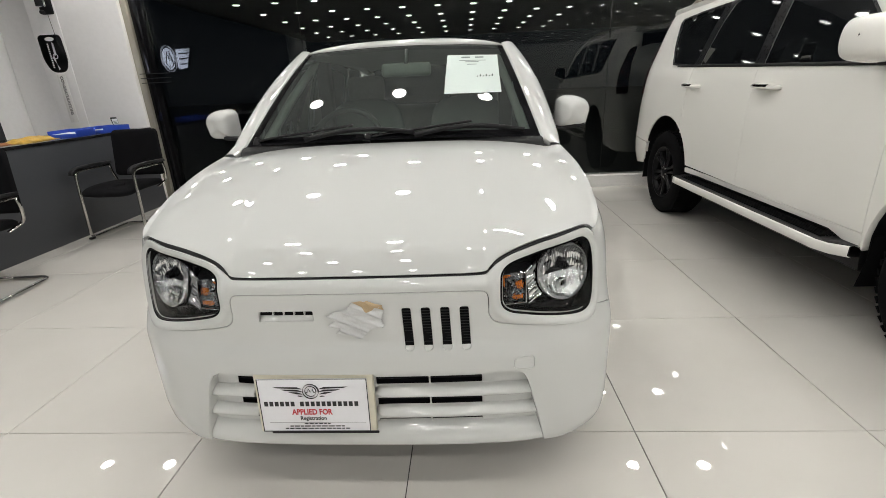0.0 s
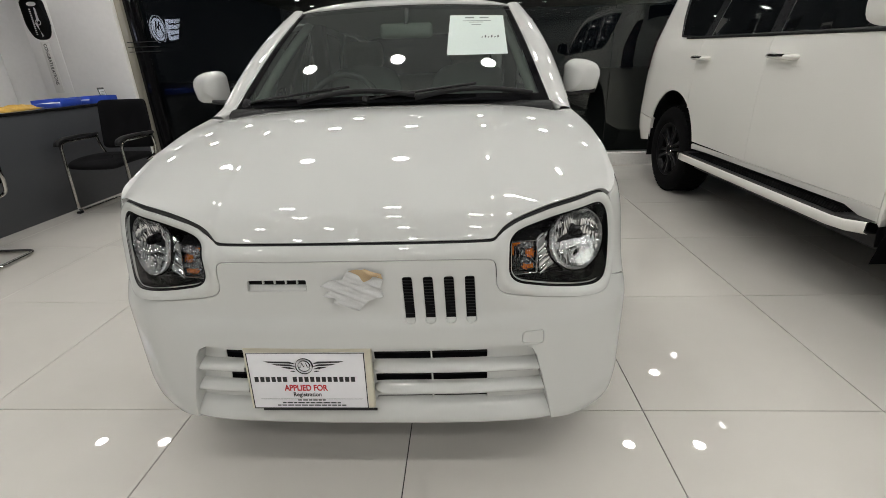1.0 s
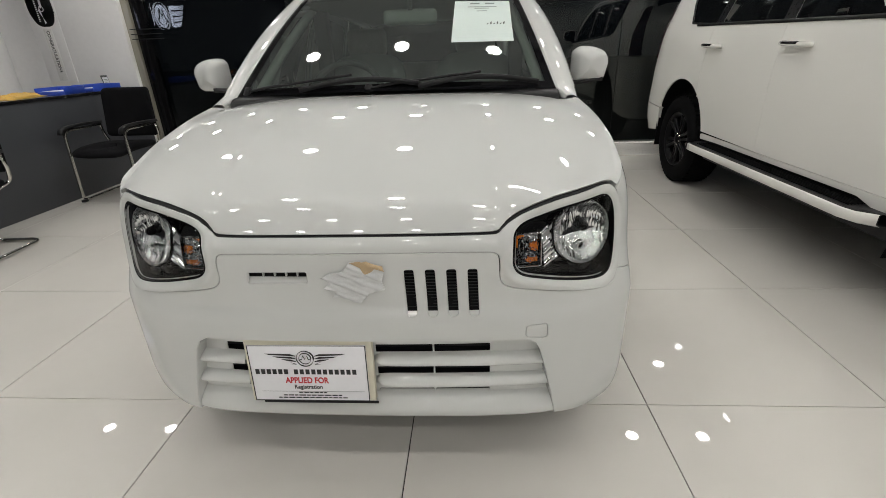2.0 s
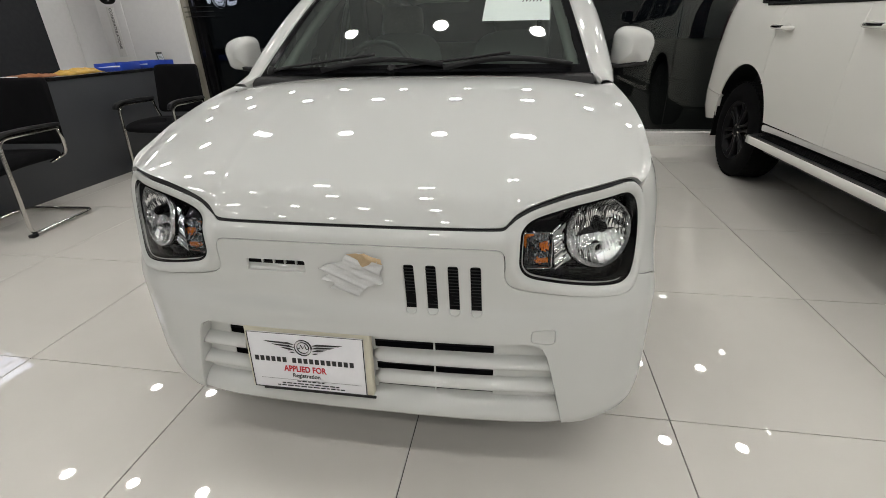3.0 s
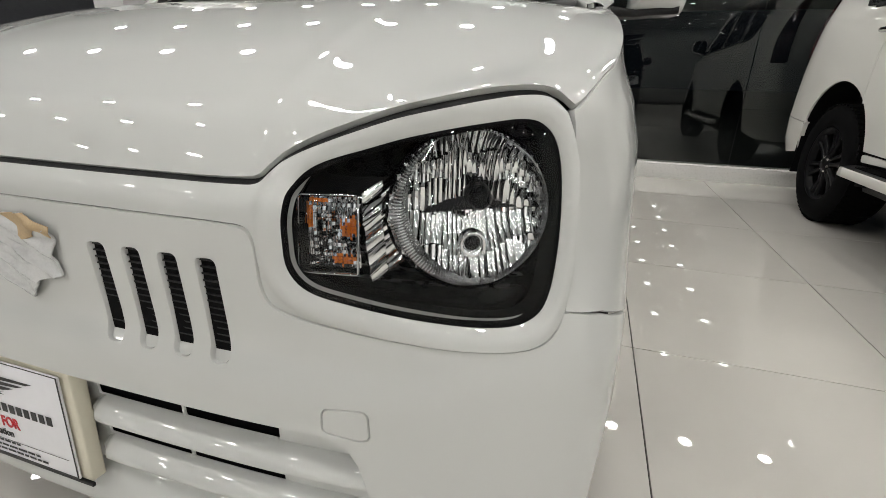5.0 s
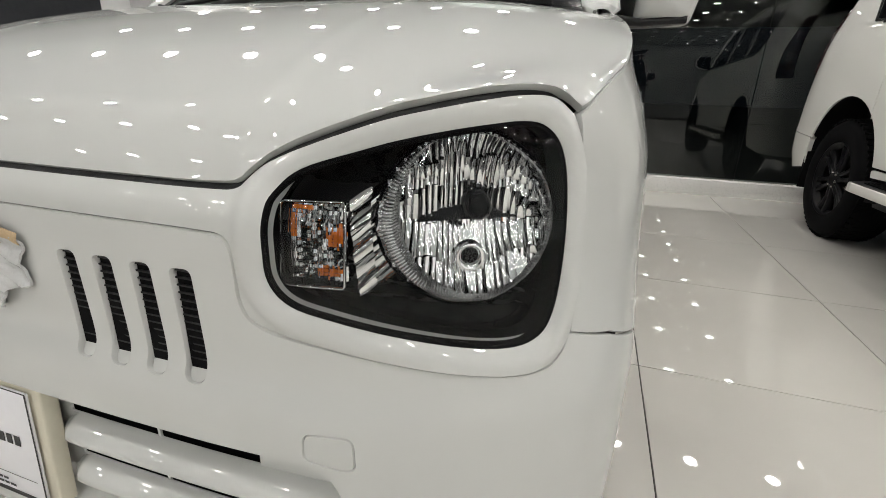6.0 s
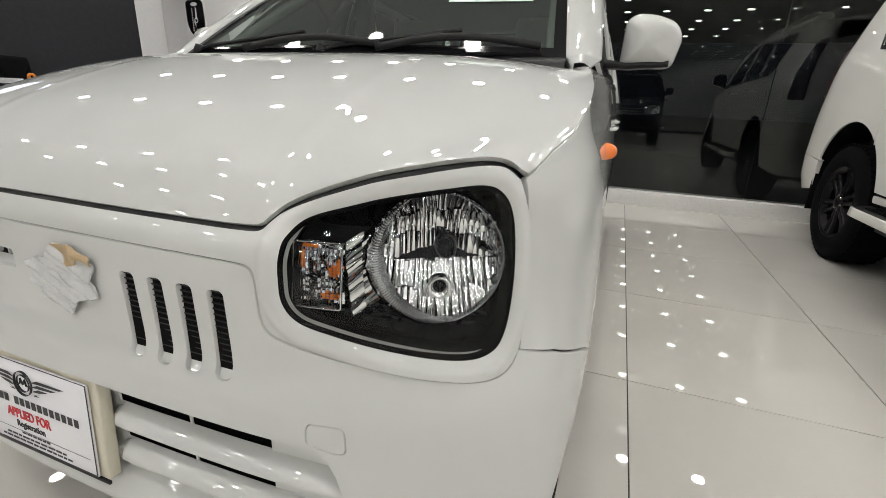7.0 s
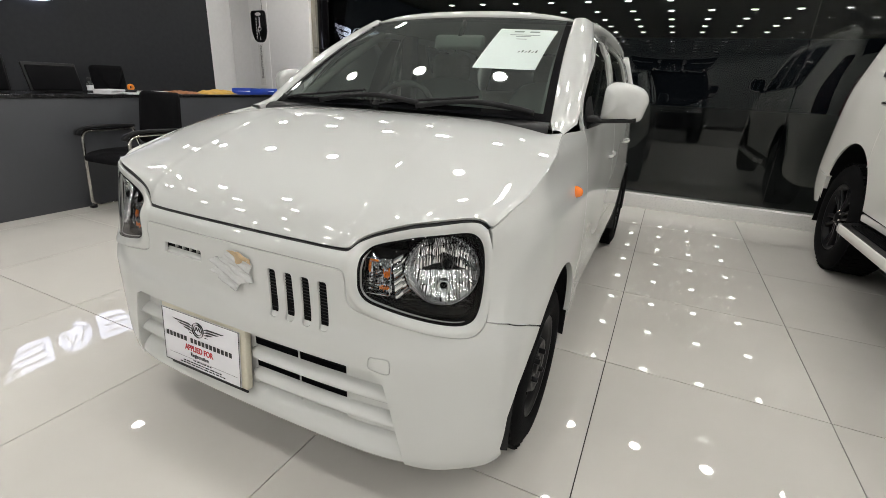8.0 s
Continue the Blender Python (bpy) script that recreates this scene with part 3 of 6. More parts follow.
def hatchback():
    car = thing("hatchback_car", label="glossy white small hatchback car with film over its badge", category="car")
    P = skin
    seam = [(0.0, 0.7348), (0.2074, 0.7346), (0.3338, 0.7334), (0.3513, 0.7294), (0.3583, 0.7173), (0.3606, 0.6923), (0.3614, 0.6674), (0.3691, 0.6476), (0.3879, 0.636), (0.4257, 0.6289), (0.5155, 0.6191), (0.6017, 0.61), (0.6618, 0.6055), (0.6879, 0.6096), (0.705, 0.6223), (0.7155, 0.6395)]
    crown_line = [(0.0, 0.7740), (0.2108, 0.7740), (0.3457, 0.7748), (0.3592, 0.7773), (0.3695, 0.7866), (0.386, 0.7999), (0.4189, 0.8153), (0.5049, 0.8437), (0.5982, 0.862), (0.6609, 0.8695), (0.6944, 0.8671), (0.7182, 0.8521)]
    seam, crown_line = flow_open(seam), flow_open(crown_line)
    shut = [(0.7291, 0.8024), (0.7303, 0.7453), (0.7259, 0.6864)]
    lens = [(0.3985, 0.7529), (0.4026, 0.7717), (0.4248, 0.791), (0.4796, 0.8085), (0.5368, 0.8231), (0.5977, 0.8336), (0.6594, 0.84), (0.6854, 0.8333), (0.6993, 0.8112), (0.7036, 0.7674), (0.701, 0.7135), (0.6909, 0.6645), (0.6728, 0.6417), (0.6321, 0.6366), (0.5434, 0.6467), (0.4637, 0.6597), (0.42, 0.6703), (0.4004, 0.6908), (0.3976, 0.7227)]
    lens_line = grown(flowing(lens, 5), 0.0055)
    # upper nose frame with both lamp surrounds
    half = crown_line + shut
    outline = half + seam[::-1][:-1] + mirrored(seam)[:-1] + mirrored(half)[::-1][:-1]
    outline = grown(outline, -0.0018)
    collar = hermite([(0.0, 0.0016), (0.003, -0.0006), (0.007, -0.0032), (0.012, -0.0054), (0.018, -0.0058), (0.024, -0.0040), (0.030, -0.0008), (0.036, 0.0010), (0.046, 0.0006), (0.06, 0.0)])
    lens_pts = list(lens_line)

    def framed(u, z):
        """The nose with a rounded collar round each lamp."""
        if abs(u) < 0.33:
            return P(u, z)
        d = float(nearness(np.array([abs(u)]), np.array([z]), lens_pts)[0])
        return P(u, z, collar(min(d, 0.06)))

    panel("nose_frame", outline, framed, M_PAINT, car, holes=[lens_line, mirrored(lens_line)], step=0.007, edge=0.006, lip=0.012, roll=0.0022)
    # bumper
    arch_u, arch_z, arch_r = u_of_y(0.605), 0.278, 0.358
    arch = [(arch_u - math.sqrt(max(0, arch_r ** 2 - (z - arch_z) ** 2)), z) for z in (0.555, 0.50, 0.44, 0.36, 0.26)]
    side = [(0.7155, 0.6395), (0.78, 0.624), (0.855, 0.592)] + arch + [(0.806, 0.214), (0.75, 0.208), (0.60, 0.210), (0.528, 0.222), (0.5229, 0.2421), (0.5065, 0.3144), (0.4874, 0.3902), (0.4698, 0.4525), (0.457, 0.4761), (0.4323, 0.4878), (0.3804, 0.4875), (0.0, 0.4875)]
    tow = rounded([(0.4296, 0.5306), (0.4872, 0.5355), (0.4888, 0.4935), (0.4721, 0.4898), (0.4281, 0.4955)], [0.012, 0.012, 0.012, 0.006, 0.010])
    slots = [rounded([(0.119 + 0.0533 * k, 0.690), (0.147 + 0.0533 * k, 0.691), (0.152 + 0.0533 * k, 0.560), (0.1235 + 0.0533 * k, 0.559)], [0.009, 0.009, 0.0135, 0.0135]) for k in range(4)]
    left_slot = rounded([(-0.282, 0.684), (-0.126, 0.6855), (-0.127, 0.653), (-0.286, 0.651)], 0.006)
    low = seam[::-1] + mirrored(seam)[1:] + mirrored(side)[1:-1] + side[::-1][:-1]
    low = grown(low, -0.0018)
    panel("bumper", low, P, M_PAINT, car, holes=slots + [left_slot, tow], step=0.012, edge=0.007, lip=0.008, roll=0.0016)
    panel("tow_cover", grown(tow, -0.0028), P, M_PAINT, car, step=0.01, lip=0.008)
    # cooling slots: a black back with fine louvres, and a lit white floor
    for k, s in enumerate(slots):
        part("slot_floor", loft([[P(u, z, o) for u in (0.121 + 0.0533 * k, 0.1375 + 0.0533 * k, 0.154 + 0.0533 * k)] for z, o in ((0.5560, 0.0015), (0.560, 0.0044), (0.565, 0.0072), (0.571, 0.0088), (0.578, 0.0096))]), M_PAINT, car)
        part("slot_back", loft([[P(u, z, 0.0085) for u in (0.112 + 0.0533 * k, 0.158 + 0.0533 * k)] for z in (0.571, 0.70)]), M_RUBBER, car, flat=True)
        for r in range(13):
            z = 0.582 + r * 0.0086
            a, b = P(0.1205 + 0.0533 * k, z, 0.0048), P(0.1528 + 0.0533 * k, z, 0.0048)
            part("louvre", boxed((a[0], min(a[1], b[1]), z), (b[0], max(a[1], b[1]) + 0.003, z + 0.0018)), M_BLACK, car, flat=True)
    part("slot_back", loft([[P(u, z, 0.0145) for u in (-0.29, -0.205, -0.12)] for z in (0.660, 0.69)]), M_RUBBER, car, flat=True)
    part("slot_ramp", loft([[P(u, z, o) for u in (-0.288, -0.2, -0.124)] for z, o in ((0.650, 0.002), (0.655, 0.0075), (0.661, 0.012), (0.666, 0.0145))]), M_PAINT, car)
    for u in (-0.245, -0.214, -0.184, -0.154):
        a = P(u, 0.67, 0.012)
        part("louvre", boxed((a[0] - 0.0016, a[1] - 0.004, 0.670), (a[0] + 0.0016, a[1] + 0.006, 0.6865)), M_PAINT, car, flat=True)
    # lower intake: recessed panel, black slits, two white bars and the lip
    slits = []
    for z in (0.441, 0.367, 0.292):
        slits.append(rounded([(0.024, z + 0.011), (0.183, z + 0.012), (0.183, z - 0.014), (0.024, z - 0.015)], 0.003, 2))
        slits.append(rounded([(0.187, z + 0.012), (0.342, z + 0.013), (0.342, z - 0.013), (0.187, z - 0.014)], 0.003, 2))
        if z > 0.33:
            slits.append(rounded([(-0.405, z + 0.013), (-0.355, z + 0.013), (-0.355, z - 0.016), (-0.407, z - 0.014)], 0.003, 2))

    def deep(u, z):
        return P(u, z, 0.040)

    panel("intake_panel", [(-0.53, 0.24), (0.53, 0.24), (0.50, 0.50), (-0.50, 0.50)], deep, M_PAINT, car, holes=slits, step=0.03, lip=0.003, roll=0.0005)
    mouth = [(0.5215, 0.252), (0.5065, 0.3144), (0.4874, 0.3902), (0.4698, 0.4525), (0.457, 0.4761), (0.4323, 0.4878), (0.3804, 0.4875)]
    mouth = mouth + [(0.38 - 0.04 * i, 0.4875) for i in range(1, 19)] + mirrored(mouth)[::-1]
    part("intake_wall", loft([[P(u, z, o) for u, z in mouth] for o in (0.005, 0.02, 0.042)]), M_PAINT, car)
    part("intake_dark", loft([[P(u, z, 0.052) for u in (-0.46, -0.3, 0, 0.3, 0.36)] for z in (0.24, 0.48)]), M_GLOSS_BLACK, car)
    for z in (0.441, 0.367, 0.292):
        for u0, u1 in ((0.024, 0.342), (-0.432, -0.36)):
            part("slit_rib", loft([[P(u, z + 0.0015, o) for u in (u0, (u0 + u1) / 2, u1)] for o in (0.044, 0.051)]), M_BLACK, car)
    bar = [(0.0, 0.0195), (0.007, 0.0175), (0.014, 0.0130), (0.0205, 0.0075), (0.026, 0.0010), (0.0285, -0.006), (0.022, -0.0130), (0.009, -0.0165), (0.0, -0.015)]
    for zc, reach in ((0.408, 0.484), (0.337, 0.502)):
        for u0, u1 in ((0.020, reach), (-reach, -0.345)):
            rows = []
            n = 22
            for i in range(n + 1):
                u = u0 + (u1 - u0) * i / n
                end = min(1.0, (abs(u - 0.020) + 0.004) / 0.035) if u0 > 0 else 1.0
                k = math.sqrt(max(0.05, 1 - (1 - end) ** 2))
                rows.append([P(u, zc + dz * k, 0.040 - dd * k) for dd, dz in bar])
            bm = loft(rows)
            bm.faces.new([v for v in bm.verts[:len(bar)]])
            part("intake_bar", bm, M_PAINT, car)
    lip = [(0.046, 0.296), (0.036, 0.291), (0.026, 0.281), (0.0155, 0.266), (0.008, 0.249), (0.004, 0.234), (0.006, 0.224), (0.014, 0.217), (0.030, 0.214), (0.06, 0.214)]
    part("lower_lip", loft([[P(-0.526 + 1.052 * i / 60, z, d) for d, z in lip] for i in range(61)]), M_PAINT, car)
    under = [[P(u * 0.97, 0.218, 0.03), (P(u, 0.24)[0] * 0.95, 0.45, 0.225), (P(u, 0.24)[0] * 0.95, 3.1, 0.22)] for u in [-0.80 + 0.1 * i for i in range(17)]]
    part("undertray", loft(under), M_BLACK, car)
    # bonnet
    side_y = [(0.7297, 0.858), (0.80, 0.8835), (0.881, 0.9055), (0.93, 0.923), (0.988, 0.943), (1.088, 0.970), (1.202, 0.999), (1.304, 1.0185)]
    side_z = hermite(side_y)
    front = crown_line
    fl = [0]
    for a, b in zip(front, front[1:]):
        fl.append(fl[-1] + math.dist(a, b))
    fu = hermite([(l / fl[-1], p[0]) for l, p in zip(fl, front)])
    fz = hermite([(l / fl[-1], p[1]) for l, p in zip(fl, front)])
    def front_edge(a):
        return P(fu(a), fz(a) + 0.0052 + 0.0043 * smooth(0.40, 0.62, a) - 0.0025 * smooth(0.8, 1.0, a), -0.001)

    def side_edge(v):
        su = 0.7297 + 0.5743 * v
        x, y, z = P(su, side_z(su) + 0.001)
        return x - 0.0005, y, z

    # one even crown over the whole bonnet, rolled down along the nose and lightly along both sides
    nose_line = hermite([(front_edge(i / 40)[0] + 1e-4 * i, front_edge(i / 40)[1]) for i in range(41)])
    spine = hermite([(0.05, 0.809), (0.13, 0.857), (0.2, 0.8975), (0.25, 0.923), (0.3, 0.9435), (0.4, 0.9785), (0.5, 1.0075), (0.6, 1.029), (0.7, 1.0395), (0.8, 1.042), (0.9, 1.0405)])
    brow = hermite([(0.0, 0.0406), (0.30, 0.0406), (0.343, 0.0400), (0.366, 0.037), (0.413, 0.0206), (0.454, 0.0100), (0.492, 0.002), (0.53, 0.0), (0.70, 0.0)])
    flank = hermite([(0.10, 0.016), (0.18, 0.014), (0.26, 0.004), (0.34, 0.002), (0.45, 0.002), (0.9, 0.0)])

    def level(x, y, edge):
        x = abs(x)
        z = spine(y) - 0.186 * x ** 4 * smooth(0.08, 0.30, y)
        z -= flank(y) * max(0.0, 1 - max(0.0, edge - x) / 0.085) ** 2.4
        return z - brow(x) * max(0.0, 1 - (y - nose_line(min(x, 0.64))) / 0.052) ** 2

    rows = []
    NV, NA = 60, 90
    corner = front_edge(1)
    plan = []
    for j in range(NV + 1):
        v = (j / NV) ** 1.35
        ex, ey, ez = side_edge(v)
        for i in range(-NA, NA + 1):
            a = abs(i) / NA
            s = -1 if i < 0 else 1
            qx, qy, qz = front_edge(a)
            by = 0.862 - 0.087 * a * a
            ux = qx * (1 - v) + ex * a * v + a ** 8 * (ex - (corner[0] * (1 - v) + ex * v))
            yy = qy * (1 - v) + (by * (1 - a ** 4) + side_edge(1)[1] * a ** 4) * v
            if a == 1:
                ux, yy = ex, ey
            plan.append((s * ux, yy))
    plan = np.array(plan)
    plan = plan.reshape(NV + 1, 2 * NA + 1, 2)
    tall = np.array([[level(x, y, abs(row[-1][0])) for x, y in row] for row in plan])
    off_front = [front_edge(abs(i) / NA)[2] - tall[0][i + NA] for i in range(-NA, NA + 1)]
    for j in range(NV + 1):
        v = (j / NV) ** 1.35
        off_side = side_edge(v)[2] - tall[j][-1]
        row = []
        for i in range(2 * NA + 1):
            x, y = plan[j][i]
            near = math.exp(-((y - plan[0][i][1]) / 0.05) ** 2)
            rim = math.exp(-((abs(plan[j][-1][0]) - abs(x)) / 0.035) ** 2)
            dz = off_front[i] * near * (1 - rim) + off_side * rim
            row.append(Vector((x, y, tall[j][i] + (off_front[i] if j == 0 else dz))))
        rows.append(row)
    # even out the surface behind the lamp corners
    fair = np.array([[p.z for p in r] for r in rows])
    raw = fair.copy()
    for _ in range(2500):
        bend = np.zeros_like(fair)
        bend[1:-1, 1:-1] = fair[2:, 1:-1] + fair[:-2, 1:-1] + fair[1:-1, 2:] + fair[1:-1, :-2] - 4 * fair[1:-1, 1:-1]
        fair[1:-1, 1:-1] -= 0.014 * (bend[2:, 1:-1] + bend[:-2, 1:-1] + bend[1:-1, 2:] + bend[1:-1, :-2] - 4 * bend[1:-1, 1:-1])
    for j, r in enumerate(rows):
        for i, p in enumerate(r):
            w = 1 - (1 - smooth(0.26, 0.38, abs(p.x))) * (1 - smooth(0.20, 0.42, p.y))
            p.z = raw[j][i] * (1 - w) + fair[j][i] * w
    bm = loft(rows)
    edge = [rows[0], [r[-1] for r in rows], rows[-1][::-1], [r[0] for r in rows][::-1]]
    for line in edge:
        a = [p + Vector((0, 0.0035, -0.0025)) for p in line]
        b = [p + Vector((0, 0.012, -0.009)) for p in line]
        loft([line, a, b], bm)
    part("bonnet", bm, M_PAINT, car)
    # Black strip and the sheet behind it stand in for the bonnet gap's shadow.
    gap_line = list(crown_line)
    gap_line = mirrored(gap_line)[::-1][:-1] + gap_line
    part("bonnet_gap_shade", loft([[P(u, z + dz, o) for u, z in gap_line] for dz, o in ((-0.004, 0.0045), (0.002, 0.0045), (0.0035, 0.010), (0.003, 0.03))]), M_BLACK, car, "dark strip standing in for the shadow in the bonnet gap")
    part("bonnet_gap", loft([[P(u, 0.73 + 0.03 * abs(u), 0.035) for u in (-0.7, -0.5, -0.36, 0, 0.36, 0.5, 0.7)], [Vector((0.93 * P(u, 0.75)[0], P(u, 0.75)[1] + 0.10, 0.80)) for u in (-0.7, -0.5, -0.36, 0, 0.36, 0.5, 0.7)]]), M_BLACK, car)
    def shield(a, b):
        x = (0.622 - 0.108 * b - 0.006 * math.sin(math.pi * b)) * a
        y = 0.885 + 0.625 * b + (0.06 * b - 0.03) * a * a - 0.032 * (1 - a * a)
        z = 1.050 + 0.41 * b + 0.004 * (1 - a * a) * (1 - b) + (0.016 + 0.010 * a * a) * math.sin(math.pi * b) - (0.006 + 0.010 * b) * a * a
        return Vector((x, y, z))

    # wings, doors and rear quarters on both sides
    au, az, ar = arch_u, arch_z, arch_r
    ru = u_of_y(3.15)

    def arch_line(cu, a0, a1, n=18):
        return [(cu + ar * math.cos(math.radians(a0 + (a1 - a0) * i / n)), az + ar * math.sin(math.radians(a0 + (a1 - a0) * i / n))) for i in range(n + 1)]

    a_start = math.degrees(math.acos(-math.sqrt(ar * ar - (0.558 - az) ** 2) / ar))
    fender = [(0.7195, 0.6395), (0.7295, 0.6864), (0.734, 0.7453), (0.7328, 0.8024), (0.727, 0.852)] + [(0.7827 + 0.5213 * i / 20, side_z(0.7827 + 0.5213 * i / 20) - 0.0015) for i in range(21)] + [(1.36, 1.020), (1.42, 1.019), (1.50, 1.0175), (1.575, 1.018), (1.577, 0.9), (1.577, 0.40), (1.566, 0.33)] + arch_line(au, 8, a_start) + [(0.855, 0.5955), (0.78, 0.6275)]
    door_f = [(1.582, 0.30), (1.582, 1.016), (1.63, 1.100), (1.76, 1.205), (1.93, 1.318), (2.08, 1.380), (2.25, 1.412), (2.40, 1.425), (2.47, 1.426), (2.47, 0.30)]
    door_r = [(2.475, 0.30), (2.475, 1.426), (2.70, 1.428), (2.95, 1.420), (3.18, 1.405), (3.30, 1.36), (3.36, 1.15), (3.36, 0.70)] + arch_line(ru, 110, 172, 8) + [(3.32, 0.30)]
    quarter = [(3.365, 0.70), (3.365, 1.15), (3.31, 1.36), (3.20, 1.41), (3.60, 1.40), (3.75, 1.30), (3.95, 1.0), (4.0, 0.6), (4.0, 0.28), (3.98, 0.26), (3.93, 0.26)] + arch_line(ru, 0, 108, 12)
    sill = [(1.52, 0.225), (1.535, 0.296), (3.36, 0.296), (3.36, 0.225)]
    win_f = [(1.600, 1.030), (1.685, 1.118), (1.81, 1.215), (1.96, 1.305), (2.11, 1.358), (2.30, 1.382), (2.42, 1.385), (2.42, 1.035), (2.0, 1.025)]
    win_r = [(2.53, 1.04), (2.53, 1.385), (2.75, 1.385), (3.0, 1.376), (3.15, 1.362), (3.24, 1.31), (3.28, 1.16), (3.26, 1.06), (2.9, 1.045)]
    win_f, win_r = rounded(win_f, 0.02), rounded(win_r, 0.03)
    for s in (1, -1):
        PANEL_SIDE[0] = s

        def Q(u, z, o=0.0, s=s):
            return P(s * u, z, o)

        def W(u, z, s=s):
            """The wing, tucked in a little behind the lamp."""
            return P(s * u, z, 0.011 * (1 - smooth(0.735, 0.86, u)) * smooth(0.63, 0.70, z) * (1 - smooth(0.78, 0.85, z)))

        panel("front_wing", fender, W, M_PAINT, car, step=0.02, edge=0.012, lip=0.02)
        d = panel("front_door", door_f, Q, M_PAINT, car, holes=[win_f], step=0.05, edge=0.03)
        panel("window", grown(win_f, 0.004), lambda u, z: P(s * u, z, 0.010), M_SIDE_GLASS, d, step=0.09, edge=0.04, lips=False)
        d2 = panel("rear_door", door_r, Q, M_PAINT, car, holes=[win_r], step=0.05, edge=0.03)
        panel("window", grown(win_r, 0.004), lambda u, z: P(s * u, z, 0.010), M_SIDE_GLASS, d2, step=0.09, edge=0.04, lips=False)
        panel("rear_quarter", quarter, Q, M_PAINT, car, step=0.06, edge=0.04)
        panel("sill", sill, Q, M_PAINT, car, step=0.06, edge=0.05)
        for dd, (u0, u1) in ((d, (1.63, 2.44)), (d2, (2.52, 3.28))):
            part("waist_strip", sweep([Q(u0 + (u1 - u0) * i / 12, 1.024 + 0.012 * i / 12, -0.001) for i in range(13)], [(-0.003, -0.007), (0.004, -0.006), (0.004, 0.006), (-0.003, 0.007)]), M_BLACK, dd)
        for dd, uc in ((d, 2.36), (d2, 3.22)):
            path = [Q(uc - 0.085, 0.845, 0.004), Q(uc - 0.075, 0.848, -0.012), Q(uc, 0.85, -0.018), Q(uc + 0.075, 0.852, -0.012), Q(uc + 0.085, 0.853, 0.004)]
            part("door_handle", sweep(bow(path, 0.02), circle(0.011, 8, 0.008)), M_PAINT, dd)
        lamp_at = Q(1.33, 0.838)
        part("side_repeater", lathe([(0.0, 0.024), (0.008, 0.022), (0.013, 0.016), (0.016, 0.008), (0.0175, 0.0), (0.0175, -0.006)], 18, m=Matrix.Translation(lamp_at) @ Matrix.Diagonal((s, 1, 1.15, 1))), M_AMBER, car, "amber side indicator")
        # lamp units
        head_lamp(car, s, P, lens_line)
        # wheel arches
        for cu in (au, ru):
            cy = plan_y(cu)
            n = 20
            rows = []
            for i in range(n + 1):
                t = math.radians(-10 + 200 * i / n)
                rows.append([Vector((s * xx, cy + (ar + g) * math.cos(t), az + (ar + g) * math.sin(t))) for xx, g in ((0.742, 0.004), (0.72, 0.012), (0.48, 0.012))])
            part("arch_liner", loft(rows), M_BLACK, car)
            part("arch_wall", boxed((min(s * 0.47, s * 0.48), cy - 0.36, 0.16), (max(s * 0.47, s * 0.48), cy + 0.36, 0.66)), M_BLACK, car, flat=True)
            wheel = lathe([(0.0, 0.012), (0.030, 0.012), (0.032, 0.004), (0.058, 0.002), (0.075, 0.010), (0.088, 0.012), (0.092, 0.002), (0.100, -0.012), (0.128, -0.018), (0.146, -0.012), (0.153, 0.004), (0.158, 0.004), (0.166, 0.012), (0.172, 0.014), (0.173, 0.006), (0.168, -0.06), (0.16, -0.15)], 40)
            tyre = lathe([(0.170, 0.008), (0.180, 0.020), (0.205, 0.026), (0.235, 0.024), (0.258, 0.014), (0.268, 0.004), (0.272, -0.010), (0.274, -0.03), (0.274, -0.10), (0.272, -0.125), (0.266, -0.140), (0.24, -0.155), (0.19, -0.155), (0.168, -0.14)], 56)
            m = Matrix.Translation((s * 0.716, cy, 0.274)) @ Matrix.Diagonal((s, 1, 1, 1))
            bmesh.ops.transform(wheel, matrix=m, verts=wheel.verts)
            bmesh.ops.transform(tyre, matrix=m, verts=tyre.verts)
            w = part("wheel", wheel, M_RIM, car, "black pressed steel wheel")
            part("tyre", tyre, M_RUBBER, w, "black rubber tyre with tread")
            tread = bmesh.new()
            for i in range(44):
                t = 2 * math.pi * i / 44
                for x0, x1, k in ((-0.020, 0.006, 0.03), (-0.062, -0.03, -0.03), (-0.102, -0.07, 0.03), (-0.134, -0.11, -0.03)):
                    box(tread, (x0, -0.012, 0.268), (x1, 0.012, 0.2795), m @ pose(0, 0, 0, math.degrees(t), 0, 0) @ pose(0, 0, 0, 0, 0, k * 300))
            part("tread", tread, M_RUBBER, w, flat=True)
            for i in range(4):
                t = 2 * math.pi * (i + 0.5) / 4
                part("wheel_bolt", lathe([(0.0, 0.022), (0.008, 0.022), (0.010, 0.018), (0.010, 0.0)], 6, m=m @ Matrix.Translation((0.002, 0.05 * math.cos(t), 0.05 * math.sin(t)))), M_RIM, w)
            slots_bm = bmesh.new()
            for i in range(10):
                t = 36 * i
                box(slots_bm, (-0.016, -0.010, 0.108), (-0.0105, 0.010, 0.124), m @ pose(0, 0, 0, t, 0, 0), 0.002)
            part("vent_holes", slots_bm, M_GLOSS_BLACK, w)
        # door mirror
        mir = rounded([(0.728, 1.045), (0.734, 1.172), (0.760, 1.190), (0.815, 1.189), (0.872, 1.168), (0.892, 1.130), (0.874, 1.056), (0.855, 1.047)], [0.012, 0.03, 0.03, 0.04, 0.03, 0.03, 0.02, 0.02])
        cx, cz = 0.81, 1.118
        my, shift = (1.155, 0.0) if s > 0 else (1.20, 0.100)
        mir = [(x + shift, z) for x, z in mir]
        cx += shift
        rows = []
